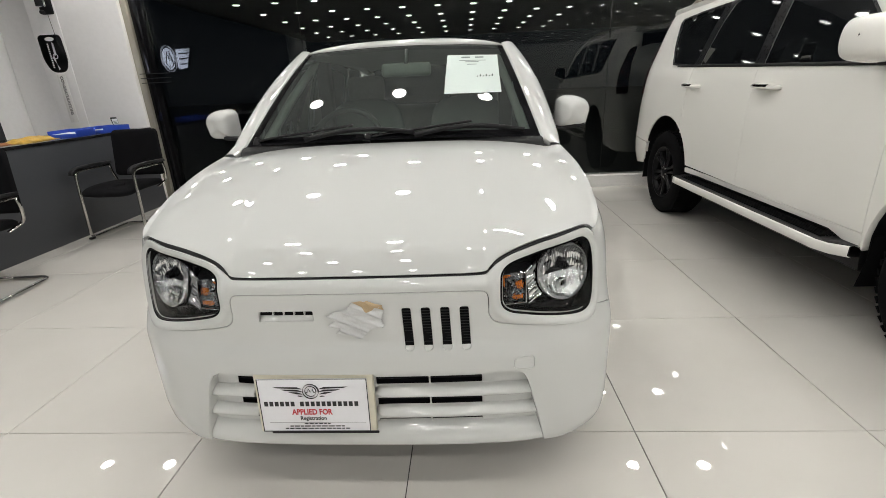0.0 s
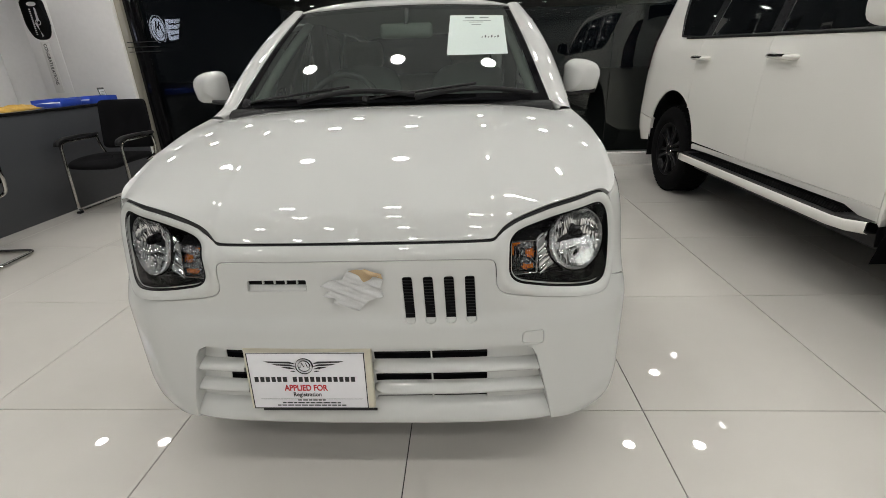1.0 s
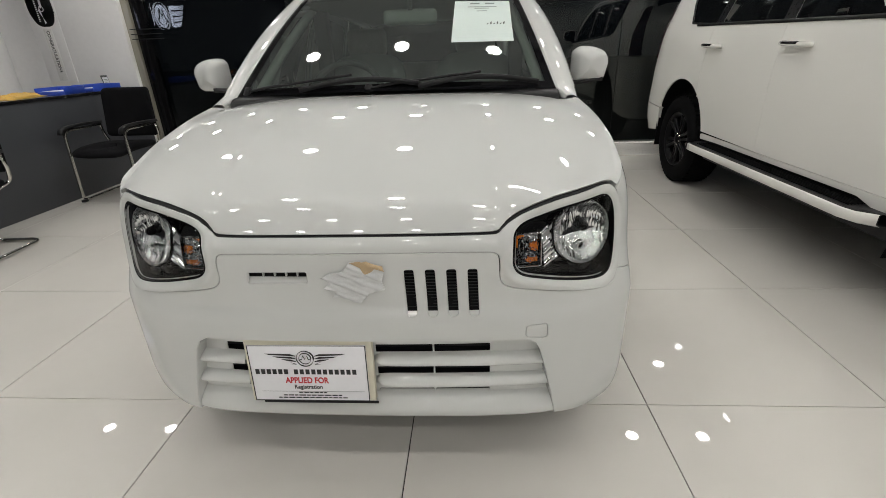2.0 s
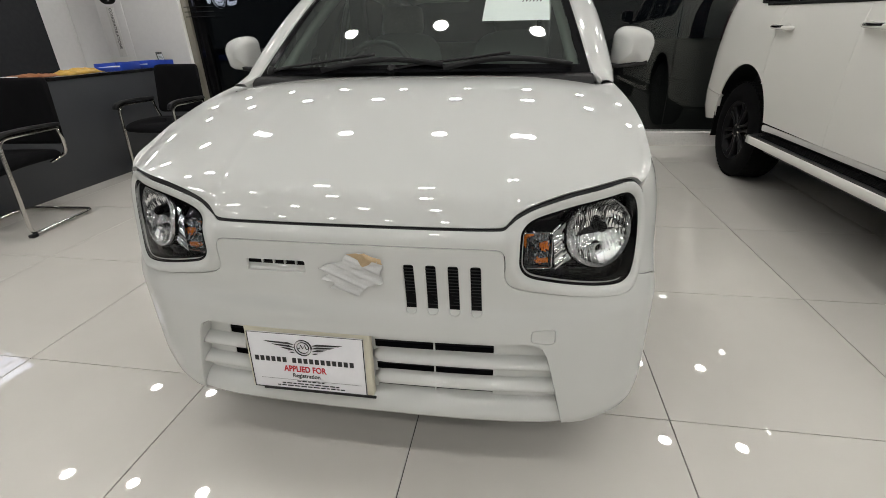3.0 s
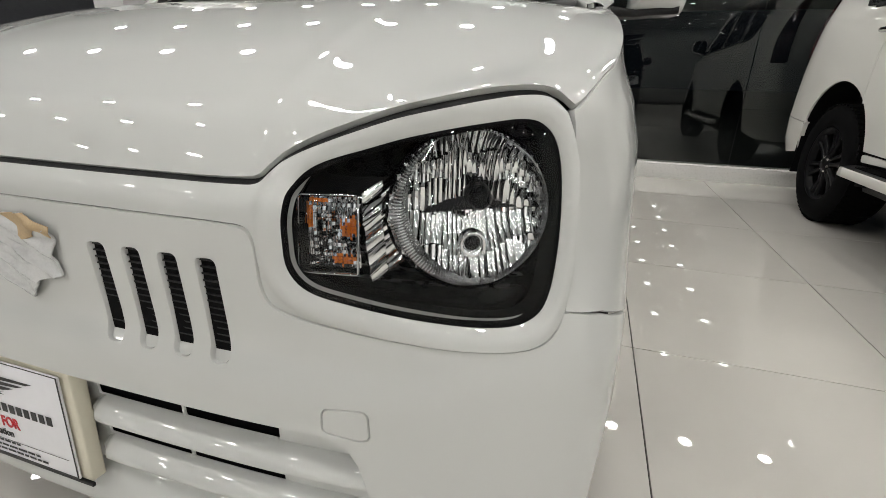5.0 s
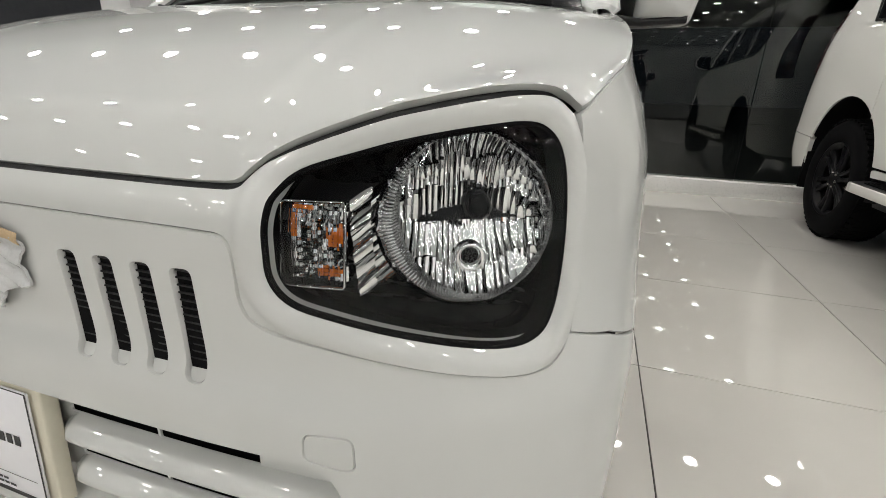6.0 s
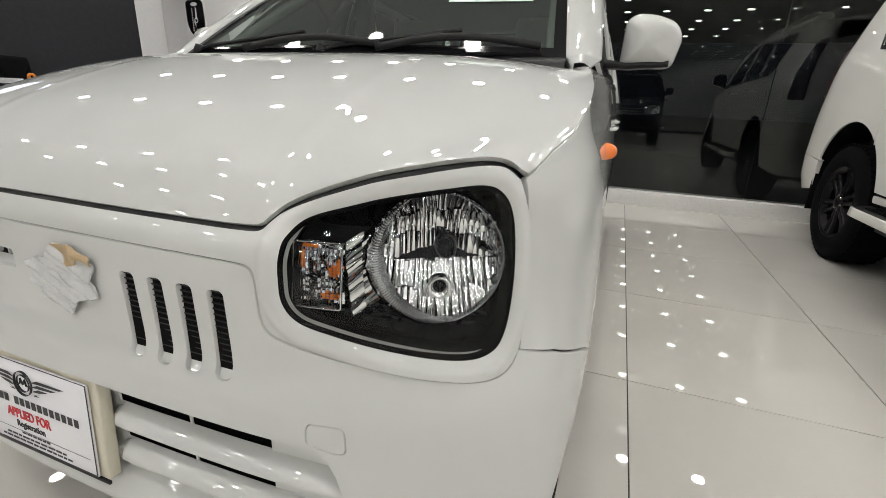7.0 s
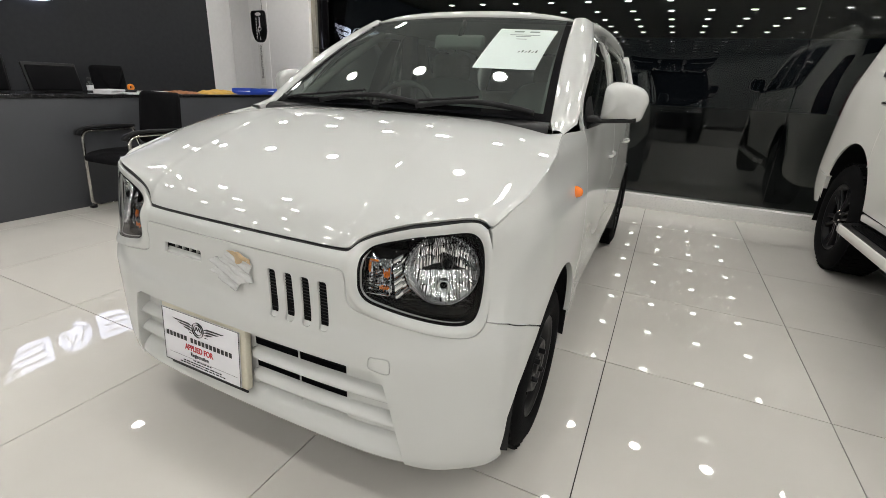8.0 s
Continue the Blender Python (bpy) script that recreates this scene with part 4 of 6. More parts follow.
        for k, dy in ((0.30, -0.062), (0.62, -0.056), (0.84, -0.040), (0.95, -0.018), (1.0, 0.012), (1.0, 0.05), (0.96, 0.060)):
            rows.append([Vector((s * (cx + (x - cx) * k), my + dy + 0.25 * (x - 0.74), cz + (z - cz) * k)) for x, z in mir])
        bm = loft(rows, closed=True)
        bm.faces.new(bm.verts[:len(mir)])
        mirror = part("door_mirror", bm, M_PAINT, car, "white folding door mirror shell")
        part("mirror_glass", flat_shape(grown(mir, -0.006), lambda a, b, o: Vector((s * a, my + 0.056 + 0.25 * (a - 0.74), b))), M_CHROME, mirror, flat=True)
        part("mirror_foot", loft([[Vector((s * x, y, z)) for x, y, z in r] for r in ([(0.69, 1.10, 1.045), (0.70, 1.22, 1.045), (0.70, 1.22, 1.065), (0.69, 1.10, 1.065)], [(0.75, 1.11, 1.042), (0.76, 1.20, 1.042), (0.76, 1.20, 1.058), (0.75, 1.11, 1.056)], [(0.86, 1.145, 1.050), (0.86, 1.19, 1.050), (0.86, 1.19, 1.066), (0.86, 1.145, 1.066)])], closed=True), M_BLACK, mirror)
        part("mirror_sail", loft([[Q(u, z, -0.002) for u, z in r] for r in ([(1.60, 1.02), (1.66, 1.02), (1.80, 1.02)], [(1.62, 1.05), (1.68, 1.06), (1.79, 1.06)], [(1.70, 1.11), (1.74, 1.13), (1.785, 1.135)])]), M_BLACK, car)
    PANEL_SIDE[0] = 1
    # windscreen, roof and pillars

    rows = [[shield(-1 + 2 * i / 40, j / 16) for i in range(41)] for j in range(17)]
    part("windscreen", loft(rows), M_SHIELD, car, "green tinted windscreen")

    def band(b0, b1, a0, a1, n=24, off=0.002):
        return loft([[shield(a0 + (a1 - a0) * i / n, b0 + (b1 - b0) * j / 18) + Vector((0, -off, off)) for i in range(n + 1)] for j in range(19)])

    for args in ((0.0, 0.05, -1, 1), (0.962, 1.0, -1, 1), (0.04, 0.97, -1, -0.935), (0.04, 0.97, 0.935, 1)):
        part("black_border", band(*args), M_GLOSS_BLACK, car)
    roof_rows = []
    for j in range(25):
        v = j / 24
        y0 = 1.498 + 1.814 * v
        row = []
        for i in range(41):
            a = -1 + 2 * i / 40
            hw = 0.560 + 0.02 * math.sin(math.pi * v) - 0.02 * (1 - v) ** 3
            z = 1.487 + 0.028 * math.sin(math.pi * min(1, v * 1.05 + 0.08)) - 0.040 * abs(a) ** 2.6 - 0.010 * abs(a) ** 10 - 0.010 * (1 - v) ** 14 - 0.06 * v ** 6
            row.append(Vector((hw * a, y0 + (0.032 * a * a) * (1 - v), z)))
        roof_rows.append(row)
    bm = loft(roof_rows)
    brow = [shield(-1 + 2 * i / 40, 0.972) for i in range(41)]
    loft([roof_rows[0], [(p + q) / 2 + Vector((0, -0.006, 0.004)) for p, q in zip(roof_rows[0], brow)], [q + Vector((0, -0.006, 0.006)) for q in brow], [q + Vector((0, 0.004, -0.004)) for q in brow]], bm)
    bmesh.ops.remove_doubles(bm, verts=bm.verts, dist=0.0003)
    part("roof", bm, M_PAINT, car)
    for s in (1, -1):
        rows = []
        for i in range(31):
            b = -0.20 + 1.20 * i / 30
            k = max(0.0, b)
            p = shield(0.985, k) + Vector((0, -0.004, 0.004))
            q = shield(1.0, k) + Vector((0.060 + 0.030 * math.sin(math.pi * min(1.0, 0.12 + 0.75 * k)), 0.045, 0.002 - 0.010 * k))
            if b < 0:
                p = p.lerp(Vector((0.640, 0.778, 1.026)), -b / 0.20)
                q = q.lerp(Vector(P(1.31, 1.0185)), -b / 0.20)
            puff = 0.5 + 0.5 * smooth(-0.2, 0.15, b)
            skinned = [p.lerp(q, w) + Vector((0.006, -0.016, 0.012)) * puff * math.sin(math.pi * (0.06 + 0.94 * w)) for w in (0, 0.08, 0.18, 0.3, 0.45, 0.6, 0.75, 0.88, 1.0)]
            rows.append([Vector((s * w.x, w.y, w.z)) for w in [p + Vector((-0.002, 0.02, -0.016))] + skinned + [q + Vector((-0.008, 0.022, -0.006)), q + Vector((-0.03, 0.03, -0.010))]])
        part("windscreen_pillar", loft(rows), M_PAINT, car)
        rail = [Vector((s * 0.536, 1.56, 1.425)), Vector((s * 0.556, 1.75, 1.438)), Vector((s * 0.572, 2.3, 1.447)), Vector((s * 0.560, 3.0, 1.42)), Vector((s * 0.54, 3.3, 1.37))]
        part("roof_rail", sweep(bow(rail, 0.3), circle(0.030, 12, 0.026)), M_PAINT, car)
        part("rear_pillar", sweep(bow([Vector((s * 0.545, 3.27, 1.39)), Vector((s * 0.62, 3.36, 1.15)), Vector((s * 0.67, 3.37, 0.95))], 0.1), circle(0.06, 10)), M_PAINT, car)
    rear = [[P(s * u, z) for s, u in [(-1, 3.85 + 0.68 * i / 8) for i in range(9)] + [(1, 3.85 + 0.68 * (8 - i) / 8) for i in range(9)]] for z in (0.28, 0.45, 0.7, 0.9, 0.98)]
    part("tailgate", loft(rear), M_PAINT, car)
    part("rear_window", loft([[Vector((-0.60 + 1.2 * i / 8, 3.385 - 0.02 * (i - 4) ** 2 / 16, 0.98)) for i in range(9)], [Vector((-0.53 + 1.06 * i / 8, 3.29, 1.42)) for i in range(9)]]), M_SIDE_GLASS, car)
    # black scuttle panel and wipers
    part("scuttle", loft([[Vector((-0.618 + 1.236 * i / 30, y + k * (abs(-0.618 + 1.236 * i / 30) / 0.655) ** 2, z + 0.004 - 0.008 * (abs(-0.618 + 1.236 * i / 30) / 0.655) ** 2)) for i in range(31)] for y, k, z in ((0.866, -0.085, 0.995), (0.870, -0.083, 1.030), (0.882, -0.07, 1.044), (0.897, -0.045, 1.050), (0.925, -0.03, 1.062))]), M_BLACK, car)
    for px0, ex0, bx0, bx1 in ((-0.10, 0.345, 0.10, 0.565), (-0.575, -0.165, -0.37, 0.10)):
        lift = Vector((0, -0.016, 0.014))
        pv, el = Vector((px0, 0.874, 1.062)), shield(ex0 / 0.63, 0.085) + lift * 1.6
        w = part("wiper", sweep(bow([pv, pv * 0.85 + el * 0.15 + Vector((0, -0.006, 0.006)), el], 0.03), [(-0.009, -0.004), (0.009, -0.004), (0.006, 0.005), (-0.006, 0.005)], scales=None), M_BLACK, car, "black wiper arm and blade")
        part("wiper_cap", lathe([(0, 0.02), (0.012, 0.018), (0.016, 0.0), (0.016, -0.015)], 12, m=Matrix.Translation(pv) @ pose(0, 0, 0, 0, -70, 0)), M_BLACK, w)
        a, b = shield(bx0 / 0.635, 0.012) + lift, shield(bx1 / 0.635, 0.035) + lift
        blade = [a.lerp(b, i / 8) + Vector((0, 0.014 * math.sin(math.pi * i / 8), 0.026 * math.sin(math.pi * i / 8))) for i in range(9)]
        part("wiper_blade", sweep(blade, [(-0.005, -0.014), (0.005, -0.014), (0.007, 0.004), (-0.007, 0.004)]), M_BLACK, w)
    for x in (-0.32, 0.18):
        part("washer_jet", boxed((x - 0.008, 0.868, 1.028), (x + 0.008, 0.884, 1.046), 0.004), M_BLACK, car)
    cabin(car, shield)
    # number board in its holder
    tilt = pose(-0.157, 0.034, 0.3875, 90 - 4, 0, 0)
    holder = part("plate_holder", boxed((-0.174, -0.098, -0.02), (0.178, 0.100, 0.003), 0.003, tilt), M_HOLDER, car, "cream plastic number plate holder")
    board = part("number_board", boxed((-0.163, -0.091, 0.006), (0.163, 0.086, 0.010), 0.0015, tilt), M_PLATE, holder, "white printed registration board with black rim")
    for lo, hi in (((-0.163, -0.091), (-0.1605, 0.086)), ((0.1605, -0.091), (0.163, 0.086)), ((-0.163, 0.0845), (0.163, 0.086)), ((-0.163, -0.091), (0.163, -0.088))):
        part("rim_line", boxed((*lo, 0.0103), (*hi, 0.0108), 0, tilt), M_INK, board, flat=True)
    part("lower_clip", boxed((-0.140, -0.100, 0.003), (0.186, -0.0935, 0.008), 0.001, tilt), M_BLACK, holder)
    face = tilt @ pose(0, 0, 0.0108)
    lettering("text", "APPLIED FOR", 0.026, face @ pose(-0.008, -0.024, 0), M_INK_RED, board, 0.122, 0.0006)
    lettering("text", "Registration", 0.018, face @ pose(-0.006, -0.045, 0), M_INK, board, 0.078, 0.0002)
    x = -0.149
    for n, wds in ((6, 0.0138), (11, 0.0140)):
        for _ in range(n):
            part("print_bar", boxed((x, -0.0035, 0), (x + 0.0112, 0.0120, 0.0004), 0, face), M_INK, board, flat=True)
            x += wds + 0.0022
        x += 0.012
    for z, x0, x1 in ((-0.0595, -0.140, 0.150), ):
        part("rule", boxed((x0, z, 0), (x1, z + 0.0006, 0.0003), 0, face), M_INK, board, flat=True)
    for z, x0, x1 in ((-0.0645, -0.035, 0.045), (-0.0735, -0.080, 0.085), (-0.0815, -0.095, 0.100)):
        xx = x0
        rnd = random.Random(int(x1 * 1000))
        while xx < x1:
            l = rnd.uniform(0.008, 0.02)
            part("print_bar", boxed((xx, z, 0), (min(xx + l, x1), z + 0.0035, 0.0003), 0, face), M_INK, board, flat=True)
            xx += l + 0.003

    def plate_face(a, b, o):
        return face @ Vector((a - 0.005, b + 0.0465, 0.0003 + o))

    ringp = [face @ Vector((-0.005 + 0.0235 * math.cos(2 * math.pi * i / 32), 0.0465 + 0.0235 * math.sin(2 * math.pi * i / 32), 0.0005)) for i in range(32)]
    part("badge_ring", sweep(ringp, [(-0.0022, -0.0004), (0.0022, -0.0004), (0.0022, 0.0004), (-0.0022, 0.0004)], closed=True), M_INK, board, flat=True)
    part("badge_disc", sweep([face @ Vector((-0.005 + 0.0165 * math.cos(2 * math.pi * i / 28), 0.0465 + 0.0165 * math.sin(2 * math.pi * i / 28), 0.0005)) for i in range(28)], [(-0.0016, -0.0004), (0.0016, -0.0004), (0.0016, 0.0004), (-0.0016, 0.0004)], closed=True), M_INK, board, flat=True)
    zig = [(-0.014, -0.003), (-0.009, -0.003), (-0.006, 0.009), (0, -0.003), (0.006, 0.009), (0.009, -0.003), (0.014, -0.003)]
    part("badge_mark", sweep([face @ Vector((-0.005 + a, 0.0465 + b, 0.0005)) for a, b in zig], [(-0.0014, -0.0004), (0.0014, -0.0004), (0.0014, 0.0004), (-0.0014, 0.0004)]), M_INK, board, flat=True)
    for s in (-1, 1):
        for r in range(4):
            top, end = 0.014 - 0.0085 * r, 0.112 - 0.022 * r
            bm = flat_shape([(s * 0.025, top - 0.006), (s * 0.040, top), (s * end, top + 0.001), (s * (end - 0.014), top - 0.0035), (s * 0.042, top - 0.0062), (s * 0.026, top - 0.0075)], plate_face, 0.0)
            part("badge_wing", bm, M_INK, board, flat=True)
    # crumpled film taped over the badge
    film = [(-0.088, 0.672), (-0.060, 0.684), (-0.030, 0.690), (-0.014, 0.712), (0.030, 0.714), (0.060, 0.704), (0.073, 0.686), (0.064, 0.660), (0.072, 0.640), (0.030, 0.628), (0.004, 0.598), (-0.010, 0.600), (-0.030, 0.612), (-0.064, 0.618), (-0.050, 0.634), (-0.084, 0.644), (-0.066, 0.656)]

    def wrinkled(u, z):
        f = noise.noise((u * 22, z * 46, 1.3)) * 0.010 + noise.noise((u * 60 + z * 90, z * 120, 4.0)) * 0.005
        ridge = 0.010 * max(0, math.sin((z * 1.0 + u * 0.45) * 210)) ** 3
        edge_fade = smooth(0, 0.018, min(0.09 - abs(u + 0.005), 0.062 - abs(z - 0.655)) + 0.012)
        return P(u, z, -(0.002 + (0.005 + 0.55 * f + 0.35 * ridge) * edge_fade))

    panel("badge_film", film, wrinkled, M_BADGE_FILM, car, step=0.0045, edge=0.004, lip=0.003, roll=0.0004, label="crumpled white protective film over the badge")
    panel("tape_scrap", [(-0.012, 0.713), (0.030, 0.717), (0.070, 0.703), (0.074, 0.690), (0.050, 0.698), (0.040, 0.688), (0.026, 0.684), (0.014, 0.698)], lambda u, z: tuple(np.add(wrinkled(u, z), (0, -0.0015 - 0.003 * abs(noise.noise((u * 70, z * 70, 9))), 0.0))), M_TAPE, car, step=0.006, edge=0.005, lip=0.001, roll=0.0003, label="torn brown tape")
    return car


def head_lamp(car, s, P, lens_line):
    """One lamp unit: housing, main reflector, turn reflector and clear cover."""
    def Q(u, z, o=0.0):
        return Vector(P(s * u, z, o))

    unit = panel("headlight", grown(lens_line, 0.004), lambda u, z: P(s * u, z, 0.064), M_HOUSING, car, step=0.03, edge=0.02, lips=False, label="headlight with clear cover over black housing")
    rim = grown(lens_line, 0.003)
    part("housing_wall", loft([[Q(u, z, o) for u, z in rim] for o in (0.0075, 0.03, 0.066)], closed=True), M_GLOSS_BLACK, unit)
    rim2 = grown(lens_line, -0.006)
    part("cover_edge", loft([[Q(u, z, o) for u, z in r] for r, o in ((grown(lens_line, 0.0012), 0.0034), (grown(lens_line, -0.0012), 0.0014), (rim2, 0.0040), (rim2, 0.03))], closed=True), M_RUBBER, unit)
    panel("lamp_cover", grown(lens_line, -0.0005), lambda u, z: P(s * u, z, 0.0026 - 0.004 * max(0.0, 1 - ((u - 0.55) / 0.155) ** 2) * max(0.0, 1 - ((z - 0.74) / 0.105) ** 2)), M_LENS, unit, step=0.014, edge=0.010, lips=False, label="clear polycarbonate cover")
    # main reflector: a bowl of flat flutes, facing forwards
    cu, cz, ru, rz = 0.6030, 0.7545, 0.0985, 0.0820
    rnd = random.Random(5)
    bm = bmesh.new()

    def bowl(a, b, o=0.0):
        """A point of the bowl at a, b within the unit circle; o metres deeper."""
        r2 = a * a + b * b
        return Q(cu + ru * a, cz + rz * b, 0.016 + 0.040 * max(0.0, 1 - r2) + o)

    nx = 26
    bands = [(-0.62, -0.007), (-0.12, 0.004), (0.34, -0.006), (0.70, 0.0035), (1.0, -0.004)]
    for i in range(nx):
        x0, x1 = -1 + 2 * i / nx, -1 + 2 * (i + 1) / nx
        h = math.sqrt(max(0.02, 1 - max(abs(x0), abs(x1)) ** 2 * 0.96))
        shear = 0.0
        zs = [-h] + [h * (b + 0.05 * math.sin(i * 0.9 + 7 * b)) for b, _ in bands[:-1]] + [h]
        for z0, z1, (_, lean) in zip(zs, zs[1:], bands):
            twist, slope, puff = rnd.uniform(-0.0020, 0.0020), lean + rnd.uniform(-0.0022, 0.0022) + 0.003 * math.sin(i * 0.7), rnd.uniform(0.0006, 0.0016)
            grid = []
            for k in range(4):
                c = k / 3
                row = []
                for l in range(5):
                    d = l / 4
                    xx = x0 + (x1 - x0) * d
                    zz = z0 + (z1 - z0) * c + shear * (xx - x0) * (1 if abs(z0) < h * 0.9 else 0)
                    row.append(bowl(xx, zz, slope * (c - 0.5) + twist * (d - 0.5) + puff * 4 * d * (1 - d) + 0.0012 * math.sin(math.pi * c)))
                grid.append(row)
            loft(grid, bm)
    part("reflector", bm, M_REFLECTOR, unit, "fluted chrome reflector bowl")
    n = 300
    lip_rows = []
    for k in range(6):
        row = []
        for i in range(n):
            t = 2 * math.pi * i / n
            wide = 0.05 + 0.16 * max(0.0, math.cos(t - math.radians(197))) ** 1.3
            f = 1.0 - wide * (1 - min(k, 4) / 4)
            o = (0.012, 0.0, -0.002, -0.001, 0.003, 0.030)[k] - 0.040 * max(0, 1 - f * f)
            row.append(bowl(f * math.cos(t), f * math.sin(t), o - (0.0014 * (i % 2) if 0 < k < 4 else 0)))
        lip_rows.append(row)
    part("reflector_ring", loft(lip_rows, closed=True), M_KNURL, unit, "knurled bright bezel ring", flat=True)
    n = 96
    rows = [[bowl(k * math.cos(2 * math.pi * i / n), k * math.sin(2 * math.pi * i / n), o) for i in range(n)] for k, o in ((1.005, 0.004), (1.05, 0.006), (1.06, 0.045))]
    part("reflector_shroud", loft(rows, closed=True), M_GLOSS_BLACK, unit)
    turn = -90 + 24 * s
    part("bulb_cap", lathe([(0, 0.034), (0.007, 0.033), (0.0125, 0.027), (0.013, 0.012), (0.0145, 0.010), (0.0145, -0.01)], 20, m=Matrix.Translation(bowl(0.16, 0.10, 0)) @ pose(0, 0, 0, 0, 0, turn)), M_HOUSING, unit, "dark bulb shield")
    low = bowl(0.06, -0.50, -0.006)
    part("side_bulb", lathe([(0.008, 0.004), (0.013, 0.012), (0.0155, 0.010), (0.015, -0.004)], 18, m=Matrix.Translation(low) @ pose(0, 0, 0, 0, 0, turn)), M_CHROME, unit)
    part("bulb_socket", lathe([(0, 0.006), (0.0085, 0.004), (0.010, -0.004)], 14, m=Matrix.Translation(low) @ pose(0, 0, 0, 0, 0, turn)), M_GLOSS_BLACK, unit)
    # turn signal: amber behind a ribbed clear block
    u0, u1, z0, z1 = 0.4045, 0.4665, 0.684, 0.763
    rnd = random.Random(3)
    silver, amber = bmesh.new(), bmesh.new()
    NI, NJ = 22, 20
    for i in range(NI):
        for j in range(NJ):
            ua, ub = u0 + (u1 - u0) * i / NI, u0 + (u1 - u0) * (i + 1) / NI
            za, zb = z0 + (z1 - z0) * j / NJ, z0 + (z1 - z0) * (j + 1) / NJ
            x, y = (i + 0.5) / NI, (j + 0.5) / NJ
            is_amber = any(math.hypot((x - a) / p, (y - b) / q) + rnd.uniform(-0.45, 0.45) < 1 for a, b, p, q in ((0.04, 0.72, 0.05, 0.15), (0.82, 0.58, 0.16, 0.13), (0.74, 0.12, 0.24, 0.07), (0.20, 0.92, 0.14, 0.04)))
            g = amber if is_amber else silver
            t1, t2 = (0.0009 if i % 2 else -0.0009) + rnd.uniform(-0.0003, 0.0003), rnd.uniform(-0.0011, 0.0005)
            g.faces.new([g.verts.new(Q(u, z, 0.034 + a * t1 + b * t2)) for u, z, a, b in ((ua, za, -1, -1), (ub, za, 1, -1), (ub, zb, 1, 1), (ua, zb, -1, 1))])
    part("turn_reflector", silver, M_REFLECTOR, unit, "faceted silver turn signal reflector", flat=True)
    part("amber_facets", amber, M_AMBER, unit, "amber glints behind the turn lens", flat=True)
    rib = bmesh.new()
    n = 18
    for i in range(n):
        ua, ub = u0 + (u1 - u0) * i / n, u0 + (u1 - u0) * (i + 1) / n
        loft([[Q(ua, z, 0.018), Q((ua + ub) / 2, z, 0.014), Q(ub, z, 0.018)] for z in (z0, (z0 + z1) / 2, z1)], rib)
    part("turn_lens", rib, M_RIB, unit, "ribbed clear turn signal lens")
    edge = [Q(u, z, 0.017) for u, z in rounded([(u0 - 0.003, z0 - 0.003), (u1 + 0.003, z0 - 0.001), (u1 + 0.003, z1 + 0.004), (u0 - 0.003, z1 + 0.002)], 0.004)]
    part("turn_frame", sweep(edge, circle(0.0017, 6), closed=True), M_CHROME, unit)
    fac = bmesh.new()
    corner = [(0.474, 0.684), (0.494, 0.672), (0.545, 0.703), (0.530, 0.735), (0.520, 0.795), (0.474, 0.770)]
    rnd = random.Random(11)
    def fan(a, b):
        top = Vector((0.470 + 0.044 * a, 0.770 + 0.022 * a))
        bot = Vector((0.482 + 0.040 * a, 0.672 + 0.026 * a))
        return bot.lerp(top, b)

    for i in range(2):
        for j in range(9):
            tilt, puff = rnd.uniform(-0.007, 0.007), rnd.choice((-1, 1)) * rnd.uniform(0.0005, 0.002)
            grid = []
            for k in range(4):
                row = []
                for l in range(4):
                    p = fan((i + l / 3) / 2, min(1.0, max(0.0, (j + k / 3) / 9 + 0.05 * (l / 3 - 0.5))))
                    row.append(Q(p.x, p.y, 0.026 + tilt * (k / 3 - 0.5) + puff * math.sin(math.pi * k / 3)))
                grid.append(row)
            loft(grid, fac)
    part("corner_reflector", fac, M_REFLECTOR, unit, "chrome corner piece with a fan of blades")
    # ribbed black skirt under the reflectors
    for k in range(3):
        part("housing_step", loft([[Q(u, 0.700 - 0.018 * k - 0.11 * max(0, u - 0.45) * (0.75 - 0.1 * k), o) for u in [0.41 + 0.28 * i / 14 for i in range(15)]] for o in (0.044 + 0.005 * k, 0.066)]), M_HOUSING, unit)


